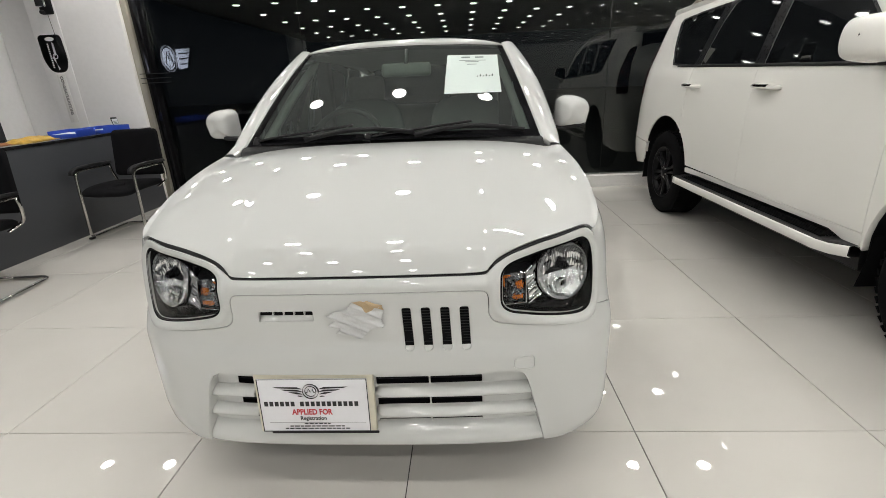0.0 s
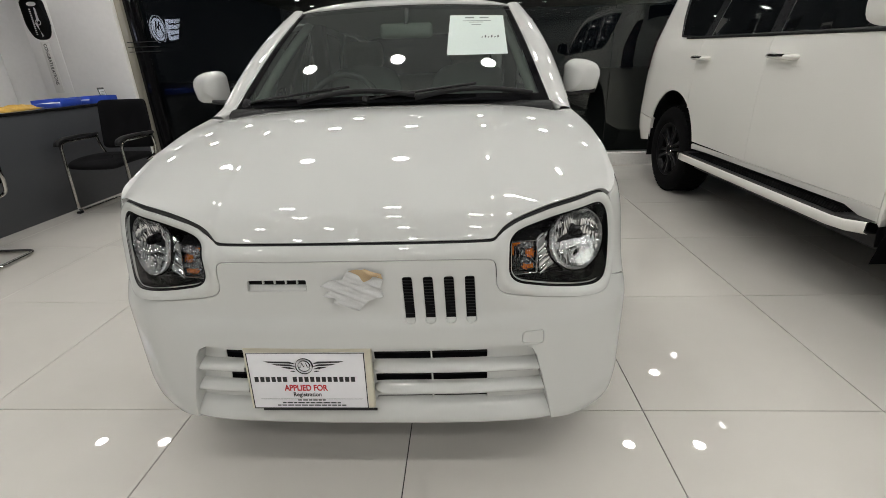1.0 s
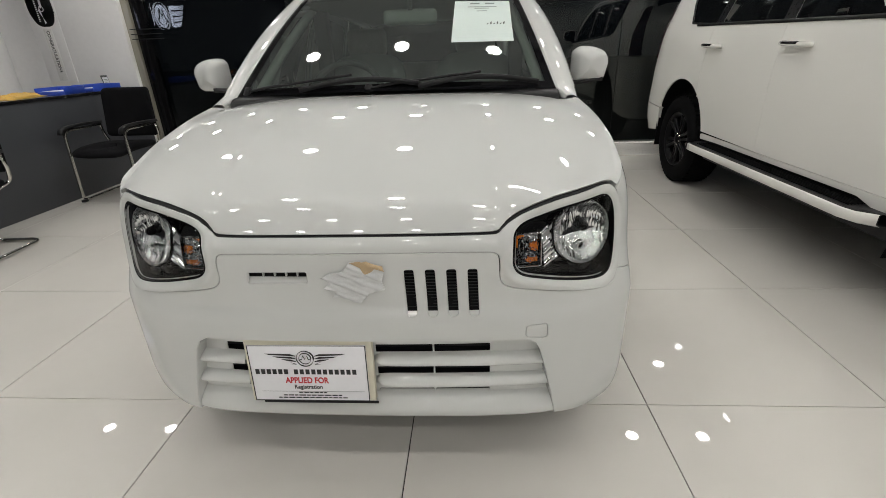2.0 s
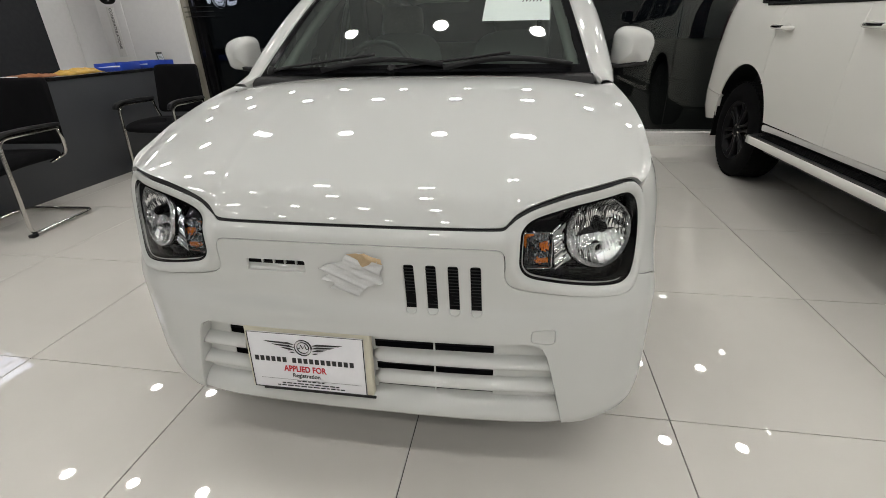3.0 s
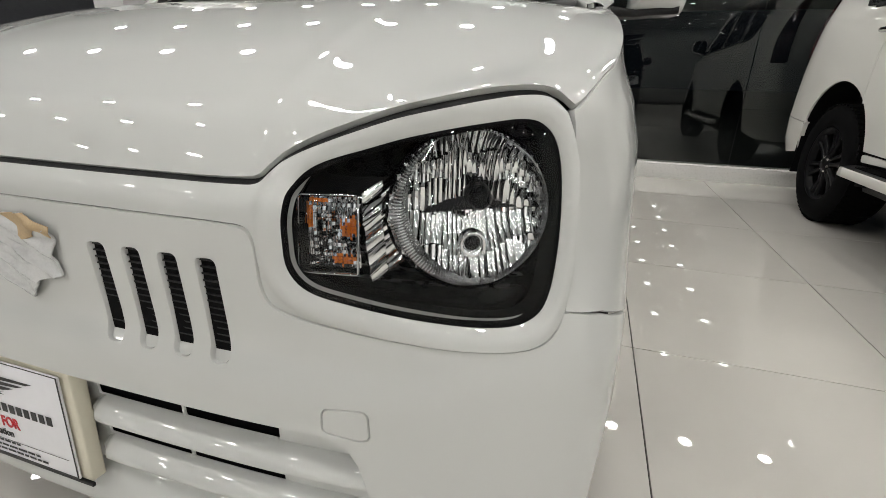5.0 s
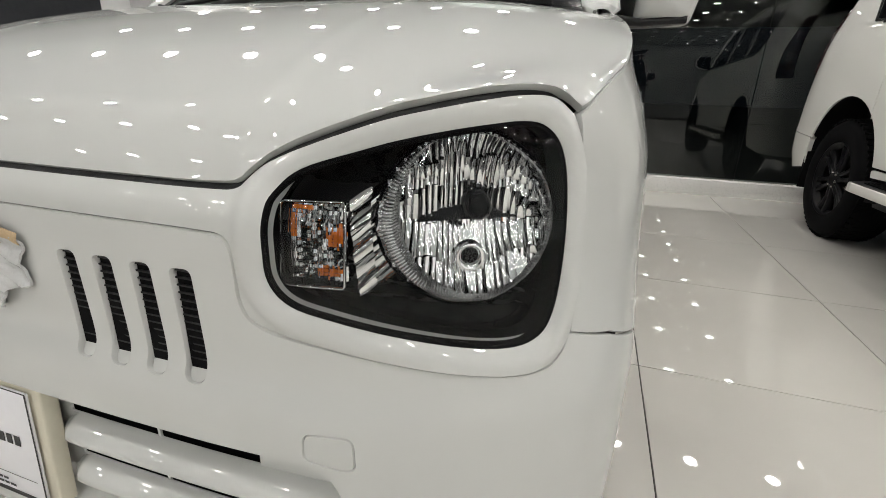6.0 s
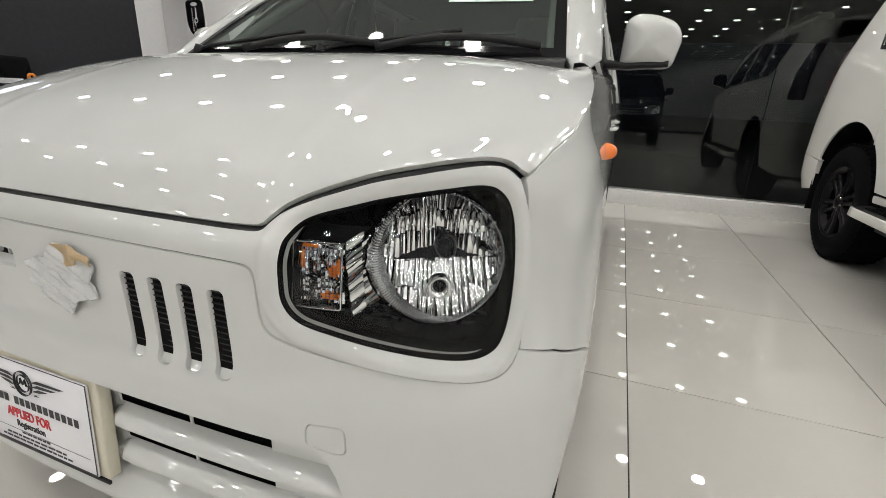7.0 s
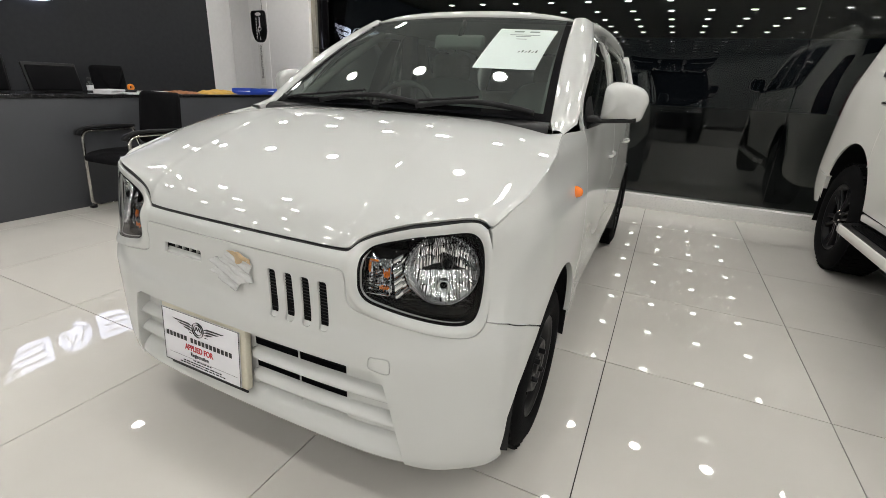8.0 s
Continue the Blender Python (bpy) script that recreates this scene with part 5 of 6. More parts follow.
def cabin(car, shield):
    """What shows through the windscreen: dashboard, wheel, seats under film, inner mirror and a paper on the glass."""
    rows = []
    for y, z in ((0.96, 1.015), (1.02, 1.03), (1.15, 1.03), (1.26, 1.01), (1.30, 0.95), (1.32, 0.80), (1.30, 0.55)):
        rows.append([Vector((-0.64 + 1.28 * i / 20, y, z + (0.03 * math.exp(-((-0.64 + 1.28 * i / 20 + 0.32) / 0.14) ** 2) if 1.1 < y < 1.28 else 0))) for i in range(21)])
    part("dashboard", loft(rows), M_CABIN, car, "grey moulded dashboard")
    hub = pose(-0.33, 1.44, 0.985, 62, 0, 0)
    wheel = part("steering_wheel", sweep([hub @ Vector((0.185 * math.cos(2 * math.pi * i / 40), 0.185 * math.sin(2 * math.pi * i / 40), 0)) for i in range(40)], circle(0.016, 10), closed=True), M_CABIN, car, "grey plastic steering wheel")
    part("wheel_boss", boxed((-0.075, -0.06, -0.05), (0.075, 0.055, 0.012), 0.02, hub), M_CABIN, wheel)
    for a in (0, 180, 270):
        part("wheel_spoke", boxed((0.06, -0.016, -0.012), (0.185, 0.016, 0.006), 0.005, hub @ pose(0, 0, 0, 0, 0, a)), M_CABIN, wheel)
    for sx in (-0.33, 0.33):
        back = flowing([(-0.22, 0.0), (-0.235, 0.25), (-0.20, 0.46), (-0.10, 0.52), (0.10, 0.52), (0.20, 0.46), (0.235, 0.25), (0.22, 0.0)], 4)
        for name, mat, g in (("seat_back", M_SEAT, 0.0), ("seat_film", M_FILM, 0.022)):
            bm = loft([[Vector((sx + x * k, 1.92 + d + 0.26 * z - g * 1.2, 0.62 + z * 1.0 + (g if z > 0.4 else 0))) for x, z in grown(back, g)] for k, d in ((0.7, -0.05), (0.95, -0.04), (1.0, 0.0), (0.95, 0.07))], closed=True)
            bm.faces.new(bm.verts[:len(back)])
            if g:
                for v in bm.verts:
                    v.co.y += 0.02 * noise.noise(v.co * 14) - 0.005
                    v.co.x += 0.012 * noise.noise(v.co * 19)
            part(name, bm, mat, car, "clear plastic film over the seat" if g else "grey fabric front seat")
        part("headrest", boxed((sx - 0.12, 2.02, 1.17), (sx + 0.12, 2.12, 1.33), 0.04, seg=4), M_SEAT, car)
        part("seat_base", boxed((sx - 0.24, 1.42, 0.48), (sx + 0.24, 1.98, 0.66), 0.06, seg=3), M_SEAT, car)
    part("rear_bench", boxed((-0.58, 2.72, 0.45), (0.58, 2.95, 1.12), 0.06, seg=3), M_SEAT, car)
    part("cabin_floor", boxed((-0.66, 1.25, 0.30), (0.66, 3.25, 0.34)), M_CABIN, car, flat=True)
    part("roof_lining", loft([[Vector((-0.53 + 1.06 * i / 8, y, 1.435 - 0.02 * abs(i - 4) / 4)) for i in range(9)] for y in (1.46, 2.2, 3.25)]), M_CABIN_LIGHT, car)
    for s in (-1, 1):
        part("pillar_lining", sweep([(s * w.x, w.y, w.z) for w in [shield(0.93, b) + Vector((0, 0.03, -0.045)) for b in (0.02, 0.25, 0.5, 0.75, 0.93)]], circle(0.020, 8)), M_CABIN_LIGHT, car)
        part("door_lining", boxed((min(s * 0.655, s * 0.665), 1.2, 0.35), (max(s * 0.655, s * 0.665), 3.2, 1.0)), M_CABIN, car, flat=True)
        part("belt_pillar", boxed((min(s * 0.52, s * 0.60), 1.90, 0.9), (max(s * 0.52, s * 0.60), 1.98, 1.42), 0.01), M_CABIN, car)
    im = part("inner_mirror", boxed((-0.125, -0.012, -0.033), (0.125, 0.012, 0.033), 0.018, pose(0.02, 1.39, 1.338, -12, 0, 0), 4), M_CABIN_LIGHT, car, "pale grey inner rear-view mirror")
    part("mirror_stem", sweep([(0.02, 1.395, 1.36), (0.02, 1.42, 1.40), (0.02, 1.44, 1.43)], circle(0.012, 8)), M_CABIN, im)

    def on_glass(x, b, o=0.0):
        a = x / (0.622 - 0.108 * b)
        return shield(a, b) + Vector((0, -0.0025 - o, 0.0025 + o))

    def warp(u, v, o=0.0):
        p = on_glass(0.232 + 0.246 * u - 0.012 * (1 - v) * (1 - u), 0.365 + 0.445 * v, o)
        return p

    sheet = part("paper_sheet", loft([[warp(i / 10, j / 10) for i in range(11)] for j in range(11)]), M_PAPER, car, "pale green printed paper taped inside the windscreen")
    for v, u0, u1 in ((0.815, 0.24, 0.76), (0.775, 0.36, 0.62), (0.70, 0.40, 0.58)):
        part("print_bar", loft([[warp(u0 + (u1 - u0) * i / 4, v + dv, 0.0006) for i in range(5)] for dv in (0, 0.018)]), M_INK_GREY, sheet, flat=True)
    for s in (-1, 1):
        part("badge_wing", loft([[warp(0.5 + s * k, v, 0.0006) for k in (0.05, 0.14, 0.22)] for v in (0.90, 0.94)]), M_INK_GREY, sheet, flat=True)
    for k in range(6):
        part("pen_mark", loft([[warp(0.58 + 0.055 * k, v, 0.0006), warp(0.605 + 0.055 * k, v + 0.02, 0.0006)] for v in (0.36, 0.385 + 0.03 * (k % 2))]), M_INK, sheet, flat=True)


hatchback()

# ---- the large estate cars ----
SUV_PLAN = [(0, 0.0), (0.25, 0.006), (0.50, 0.03), (0.70, 0.09), (0.83, 0.20), (0.905, 0.38), (0.935, 0.62), (0.9425, 0.95), (0.9425, 3.7), (0.938, 4.1), (0.915, 4.45), (0.86, 4.64), (0.74, 4.73), (0.45, 4.772), (0, 4.78)]
_sc = catmull(SUV_PLAN)
_su = [0]
for _i in range(1, len(_sc)):
    _su.append(_su[-1] + math.dist(_sc[_i - 1], _sc[_i]))
suv_x = hermite([(a, p[0]) for a, p in zip(_su, _sc)])
suv_y = hermite([(a, p[1]) for a, p in zip(_su, _sc)])
SUV_SIDE = hermite([(0.30, 0.05), (0.42, 0.018), (0.55, 0.006), (0.72, 0.001), (0.90, 0.0), (1.0, 0.003), (1.10, 0.008), (1.2, 0.016), (1.28, 0.030), (1.36, 0.052), (1.5, 0.092), (1.65, 0.140), (1.75, 0.180), (1.80, 0.212), (1.84, 0.262), (1.87, 0.34)])
SUV_TAIL = hermite([(0.30, 0.06), (0.45, 0.01), (0.60, 0.0), (0.75, 0.006), (1.0, 0.028), (1.3, 0.08), (1.5, 0.17), (1.7, 0.30), (1.87, 0.48)])
SUV_NOSE = hermite([(0.30, 0.08), (0.45, 0.01), (0.6, 0.0), (0.9, 0.03), (1.0, 0.06), (1.08, 0.12), (1.15, 0.25)])


def suv_u(y):
    lo, hi = 0.6, _su[-1] - 0.6
    for _ in range(40):
        mid = (lo + hi) / 2
        lo, hi = (mid, hi) if suv_y(mid) < y else (lo, mid)
    return lo


def suv_skin(u, z, o=0.0):
    a = abs(u)
    e = 1e-3
    tx, ty = suv_x(a + e) - suv_x(max(a - e, 0)), suv_y(a + e) - suv_y(max(a - e, 0))
    l = math.hypot(tx, ty)
    nx, ny = ty / l, -tx / l
    y = suv_y(a)
    w1, w2 = smooth(0.35, 0.9, y), smooth(4.25, 4.70, y)
    d = SUV_NOSE(z) * (1 - w1) + SUV_SIDE(z) * w1
    d = d * (1 - w2) + SUV_TAIL(z) * w2 + o
    return (math.copysign(1, u) * (suv_x(a) - d * nx), y - d * ny, z)


def suv_wheel(car, s, y):
    m = Matrix.Translation((s * 0.905, y, 0.385)) @ Matrix.Diagonal((s, 1, 1, 1))
    barrel = lathe([(0.205, -0.02), (0.222, 0.004), (0.232, 0.016), (0.238, 0.018), (0.240, 0.008), (0.228, -0.04), (0.222, -0.20)], 40, m=m)
    w = part("wheel", barrel, M_RIM, car, "black five spoke alloy wheel")
    part("tyre", lathe([(0.236, 0.010), (0.250, 0.026), (0.290, 0.034), (0.335, 0.028), (0.362, 0.012), (0.376, -0.008), (0.384, -0.03), (0.385, -0.06), (0.385, -0.18), (0.380, -0.21), (0.36, -0.235), (0.30, -0.25), (0.235, -0.24)], 64, m=m), M_RUBBER, w, "black all-terrain tyre")
    tread = bmesh.new()
    for i in range(54):
        for x0, x1, k in ((-0.045, 0.004, 12), (-0.10, -0.055, -12), (-0.155, -0.11, 12), (-0.21, -0.165, -12)):
            box(tread, (x0, -0.016, 0.376), (x1, 0.016, 0.3855), m @ pose(0, 0, 0, 360 * i / 54, 0, 0) @ pose(0, 0, 0, 0, 0, k))
    part("tread", tread, M_RUBBER, w, flat=True)
    part("brake_disc", lathe([(0.0, -0.075), (0.16, -0.075), (0.165, -0.085), (0.0, -0.085)], 32, m=m), M_STEEL, w)
    part("hub_cap", lathe([(0.0, 0.020), (0.030, 0.018), (0.036, 0.008), (0.060, 0.0), (0.066, -0.02), (0.0, -0.03)], 24, m=m), M_RIM, w)
    for i in range(6):
        t = pose(0, 0, 0, 60 * i + 12, 0, 0)
        for k in (-1, 1):
            bm = loft([[m @ t @ Vector(p) for p in r] for r in ([(0.002, k * 0.006, 0.050), (-0.03, k * 0.004, 0.050), (-0.03, k * 0.026, 0.052), (0.000, k * 0.028, 0.052)], [(-0.004, k * 0.012, 0.13), (-0.04, k * 0.010, 0.13), (-0.04, k * 0.034, 0.13), (-0.008, k * 0.036, 0.13)], [(0.004, k * 0.022, 0.222), (-0.04, k * 0.020, 0.222), (-0.04, k * 0.052, 0.218), (0.000, k * 0.054, 0.218)])], closed=True)
            part("spoke", bm, M_RIM, w)
        part("wheel_nut", lathe([(0.0, 0.012), (0.010, 0.010), (0.011, -0.01)], 6, m=m @ t @ pose(0, 0, 0, 30, 0, 0) @ Matrix.Translation((0, 0, 0.045))), M_STEEL, w)


def suv(at, paint, label):
    car = thing("estate_car", at, label=label, category="car")
    fy, ry, ar, az = 0.91, 3.70, 0.475, 0.43
    fu, ru = suv_u(fy), suv_u(ry)

    def arch_line(cu, a0, a1, n=20):
        return [(cu + ar * math.cos(math.radians(a0 + (a1 - a0) * i / n)), az + ar * math.sin(math.radians(a0 + (a1 - a0) * i / n))) for i in range(n + 1)]

    Y = suv_u
    low = 0.515
    wing = [(Y(0.36), 0.42), (Y(0.36), 0.98), (Y(0.60), 1.10), (Y(1.0), 1.165), (Y(1.36), 1.20), (Y(1.395), 1.10), (Y(1.395), 0.44)] + arch_line(fu, 0, 180)
    door_f = [(Y(1.40), low), (Y(1.40), 1.10), (Y(1.365), 1.21), (Y(1.50), 1.38), (Y(1.80), 1.64), (Y(2.0), 1.765), (Y(2.15), 1.80), (Y(2.4765), 1.815), (Y(2.4765), low)]
    door_r = [(Y(2.4795), low), (Y(2.4795), 1.815), (Y(2.8), 1.818), (Y(3.20), 1.81), (Y(3.28), 1.60), (Y(3.36), 1.30), (Y(3.40), 1.05), (Y(3.40), 0.78)] + arch_line(ru, 132, 168, 10)
    quarter = [(Y(3.405), 0.80), (Y(3.405), 1.05), (Y(3.365), 1.30), (Y(3.285), 1.60), (Y(3.205), 1.81), (Y(3.8), 1.80), (Y(4.2), 1.79), (Y(4.5), 1.76), (Y(4.5), 1.3), (Y(4.52), 0.95), (Y(4.50), 0.64), (Y(4.1), 0.62)] + arch_line(ru, 26, 128, 14)
    bump = [(Y(4.115), 0.612), (Y(4.50), 0.632), (Y(4.66), 0.64), (_su[-1], 0.64), (_su[-1], 0.36), (Y(4.5), 0.36), (Y(4.2), 0.40)] + arch_line(ru, 2, 24, 5)
    win_f = rounded([(Y(1.46), 1.275), (Y(1.80), 1.56), (Y(2.02), 1.69), (Y(2.20), 1.735), (Y(2.43), 1.742), (Y(2.43), 1.285)], 0.03)
    win_r = rounded([(Y(2.525), 1.288), (Y(2.525), 1.745), (Y(2.8), 1.752), (Y(3.12), 1.742), (Y(3.19), 1.60), (Y(3.27), 1.31)], 0.03)
    win_q = rounded([(Y(3.36), 1.315), (Y(3.285), 1.60), (Y(3.25), 1.735), (Y(3.6), 1.735), (Y(3.96), 1.715), (Y(3.88), 1.50), (Y(3.79), 1.345)], 0.04)
    for s in (-1, 1):
        PANEL_SIDE[0] = s

        def Q(u, z, o=0.0, s=s):
            return suv_skin(s * u, z, o)

        def inner(u, z, s=s):
            return suv_skin(s * u, z, 0.0012)

        panel("front_wing", wing, Q, paint, car, step=0.07, edge=0.03, lip=0.03)
        for nm, line, win in (("front_door", door_f, win_f), ("rear_door", door_r, win_r), ("rear_quarter", quarter, win_q)):
            d = panel(nm, line, Q, paint, car, holes=[win], step=0.06, edge=0.03, roll=0.0006)
            panel("window", grown(win, 0.006), inner, M_DARK_GLASS, d, step=0.12, edge=0.05, lips=False, label="black tinted side window")
            if nm != "rear_quarter":
                yc = 2.31 if nm == "front_door" else 3.29
                path = [Q(Y(yc - 0.11), 1.157, 0.006), Q(Y(yc - 0.095), 1.16, -0.036), Q(Y(yc), 1.165, -0.046), Q(Y(yc + 0.095), 1.170, -0.036), Q(Y(yc + 0.11), 1.172, 0.006)]
                hd = part("door_handle", sweep(bow(path, 0.03), circle(0.024, 10, 0.015)), paint, d)
                part("handle_strip", sweep([Q(Y(yc - 0.07 + 0.14 * i / 6), 1.168 + 0.004 * i / 6, -0.061 + 0.003 * abs(i - 3)) for i in range(7)], circle(0.014, 8, 0.009)), M_GLOSS_BLACK, hd)
                part("handle_cup", loft([[Q(Y(yc - 0.02 + 0.055 * math.cos(t) * k), 1.163 + 0.030 * math.sin(t) * k, -0.0015 + 0.010 * (1 - k)) for t in [2 * math.pi * i / 18 for i in range(18)]] for k in (0.05, 0.6, 1.0)], closed=True), paint, d)
        part("waist_moulding", sweep([Q(Y(1.42 + 2.26 * i / 24), 1.262 + 0.062 * i / 24, -0.003) for i in range(25)], [(-0.004, -0.010), (0.006, -0.009), (0.006, 0.009), (-0.004, 0.010)]), M_BLACK, car)
        band = rounded([(Y(1.44), 1.268), (Y(1.79), 1.562), (Y(2.01), 1.698), (Y(2.19), 1.745), (Y(2.5), 1.754), (Y(2.8), 1.760), (Y(3.25), 1.752), (Y(3.62), 1.745), (Y(3.97), 1.724), (Y(3.99), 1.69), (Y(3.90), 1.49), (Y(3.80), 1.335), (Y(3.36), 1.306), (Y(2.5), 1.280)], 0.02)
        part("window_band", panel_sheet(band, [grown(w, -0.006) for w in (win_f, win_r, win_q)], lambda u, z, s=s: suv_skin(s * u, z, -0.0035)), M_BAND, car, "black window surround")
        panel("rear_bumper", bump, Q, paint, car, step=0.09, edge=0.04, lip=0.03)
        panel("sill", rounded([(Y(1.40), 0.44), (Y(1.40), low - 0.005), (Y(3.235), low - 0.005), (Y(3.235), 0.47), (Y(3.0), 0.478), (Y(1.60), 0.478), (Y(1.48), 0.44)], 0.012), Q, paint, car, step=0.1, edge=0.05)
        part("under_sill", loft([[Q(Y(y), z, 0.03) for y in (1.38, 1.8, 2.3, 2.8, 3.26)] for z in (0.30, 0.40, 0.50)]), M_BLACK, car)
        # running board
        top = [(0.90, 0.448), (1.036, 0.450), (1.048, 0.445), (1.052, 0.400), (1.02, 0.392), (0.90, 0.392)]
        ys = [1.40 + 1.84 * i / 30 for i in range(31)]
        rows = []
        for y in ys:
            k = min(1, (y - 1.38) / 0.14, (3.25 - y) / 0.10)
            k = math.sqrt(max(0.02, 1 - (1 - max(0, k)) ** 2))
            rows.append([Vector((s * (0.88 + (x - 0.88) * k), y, z)) for x, z in top])
        bm = loft(rows, closed=True)
        board = part("running_board", bm, M_BLACK, car, "black ribbed step with white edge")
        rows = [[r[2] + Vector((-s * 0.004, 0, 0.003)), r[2] + Vector((s * 0.003, 0, 0.003)), r[2] + Vector((s * 0.006, 0, -0.002)), r[3] + Vector((s * 0.005, 0, 0)), r[4] + Vector((0, 0, -0.004))] for r in rows]
        part("step_edge", loft(rows), M_PAINT_BIG, board, "white painted step edge")
        for k in range(6):
            part("tread_strip", boxed((min(s * (0.915 + 0.016 * k), s * (0.921 + 0.016 * k)), 1.55, 0.450), (max(s * (0.915 + 0.016 * k), s * (0.921 + 0.016 * k)), 3.12, 0.456)), M_RUBBER, board, flat=True)
        for cu, cy in ((fu, fy), (ru, ry)):
            rows = []
            for i in range(25):
                t = math.radians(-12 + 204 * i / 24)
                rows.append([Vector((s * xx, cy + (ar + g) * math.cos(t), az + (ar + g) * math.sin(t))) for xx, g in ((0.925, 0.004), (0.88, 0.02), (0.52, 0.02))])
            part("arch_liner", loft(rows), M_BLACK, car)
            part("arch_wall", boxed((min(s * 0.50, s * 0.52), cy - 0.5, 0.25), (max(s * 0.50, s * 0.52), cy + 0.5, 0.92)), M_BLACK, car, flat=True)
            suv_wheel(car, s, cy)
            part("mud_flap", loft([[Vector((s * x, cy + 0.43 + 0.03 * (z < 0.3), z)) for x in (0.70, 0.93)] for z in (0.52, 0.40, 0.25)]), M_RUBBER, car)
        # mirror
        cx, cz, cy = 1.03, 1.37, 1.50
        ring = flowing([(0.93, 1.285), (0.925, 1.42), (0.98, 1.465), (1.09, 1.455), (1.125, 1.39), (1.11, 1.30), (1.02, 1.27)], 4)
        bm = loft([[Vector((s * (cx + (x - cx) * k), cy + dy, cz + (z - cz) * k)) for x, z in ring] for k, dy in ((0.3, -0.10), (0.65, -0.09), (0.88, -0.06), (0.98, -0.02), (1.0, 0.03), (0.97, 0.06))], closed=True)
        bm.faces.new(bm.verts[:len(ring)])
        mi = part("door_mirror", bm, paint, car, "large door mirror with clear indicator strip")
        part("mirror_glass", flat_shape(grown(ring, -0.012), lambda a, b, o: Vector((s * a, cy + 0.056, b))), M_CHROME, mi, flat=True)
        part("mirror_lamp", sweep([Vector((s * 0.95, cy - 0.078, 1.372)), Vector((s * 1.05, cy - 0.092, 1.376)), Vector((s * 1.115, cy - 0.03, 1.382))], circle(0.011, 8)), M_REFLECTOR, mi)
        part("mirror_arm", boxed((min(s * 0.86, s * 0.97), cy - 0.03, 1.255), (max(s * 0.86, s * 0.97), cy + 0.03, 1.30), 0.012), M_BLACK, mi)
        # tail lamp and reflector
        panel("tail_lamp", rounded([(Y(4.50), 1.06), (Y(4.47), 1.30), (Y(4.49), 1.58), (Y(4.60), 1.60), (Y(4.66), 1.35), (Y(4.68), 1.06)], 0.03), lambda u, z, s=s: suv_skin(s * u, z, -0.012), M_RED, car, step=0.06, edge=0.03, lip=0.04, label="dark red tail lamp")
        # rear corner above the bumper
        panel("rear_corner", [(Y(4.505), 0.642), (Y(4.525), 0.95), (Y(4.505), 1.3), (Y(4.505), 1.76), (_su[-1], 1.74), (_su[-1], 0.645)], Q, paint, car, step=0.09, edge=0.05, lip=0.01)
        # nose
        panel("front_bumper", [(0.0, 0.42), (0.0, 0.72), (0.5, 0.73), (Y(0.355), 0.72), (Y(0.355), 0.43)], Q, paint, car, step=0.09, edge=0.05)
        lamp = panel("headlight", rounded([(0.52, 0.76), (0.50, 0.95), (0.75, 1.0), (Y(0.36), 1.0), (Y(0.345), 0.80)], 0.03), lambda u, z, s=s: suv_skin(s * u, z, 0.004), M_REFLECTOR, car, step=0.06, edge=0.04, lip=0.03, label="clear headlight")
    PANEL_SIDE[0] = 1
    part("grille", loft([[suv_skin(-0.50 + 1.0 * i / 12, z, 0.02) for i in range(13)] for z in (0.74, 0.85, 0.97)]), M_GLOSS_BLACK, car)
    for z in (0.78, 0.84, 0.90):
        part("grille_bar", sweep([suv_skin(-0.47 + 0.94 * i / 12, z, 0.005) for i in range(13)], circle(0.016, 8, 0.012)), M_CHROME, car)
    rows = []
    for y, hw, z in ((0.10, 0.78, 0.99), (0.25, 0.86, 1.05), (0.6, 0.89, 1.115), (1.0, 0.90, 1.165), (1.38, 0.90, 1.20)):
        rows.append([Vector((hw * a / 8, y + 0.10 * (abs(a) / 8) ** 3 * (y < 0.5), z - 0.05 * (abs(a) / 8) ** 4 + 0.02)) for a in range(-8, 9)])
    part("bonnet", loft(rows), paint, car)
    part("windscreen", loft([[Vector((0.80 * a / 6, 1.30 + 0.10 * (a / 6) ** 2, 1.205)) for a in range(-6, 7)], [Vector((0.70 * a / 6, 2.02 + 0.06 * (a / 6) ** 2, 1.80)) for a in range(-6, 7)]]), M_DARK_GLASS, car)
    rows = []
    for j in range(17):
        v = j / 16
        rows.append([Vector((0.70 * a / 10, 2.0 + 2.62 * v, 1.80 + 0.055 * math.sin(math.pi * min(1, 0.15 + v * 0.9)) + 0.03 * (1 - (a / 10) ** 2) - 0.03 * v ** 6 - 0.02 * (abs(a) / 10) ** 6)) for a in range(-10, 11)])
    part("roof", loft(rows), paint, car)
    for s in (-1, 1):
        part("roof_rail", sweep(bow([(s * 0.66, 2.15, 1.83), (s * 0.66, 2.3, 1.895), (s * 0.66, 3.9, 1.90), (s * 0.66, 4.1, 1.84)], 0.08), circle(0.018, 8)), M_ALU, car)
        part("roof_edge", sweep([suv_skin(s * suv_u(1.42 + 0.02), 1.235, 0.03), suv_skin(s * suv_u(1.80), 1.65, 0.04), suv_skin(s * suv_u(2.05), 1.80, 0.04), suv_skin(s * suv_u(3.0), 1.825, 0.03), suv_skin(s * suv_u(4.3), 1.80, 0.03)], circle(0.05, 8)), paint, car)
    part("rear_window", loft([[Vector((0.72 * a / 6, 4.70 - 0.02 * (a / 6) ** 2, 1.12)) for a in range(-6, 7)], [Vector((0.62 * a / 6, 4.50 - 0.02 * (a / 6) ** 2, 1.74)) for a in range(-6, 7)]]), M_DARK_GLASS, car)
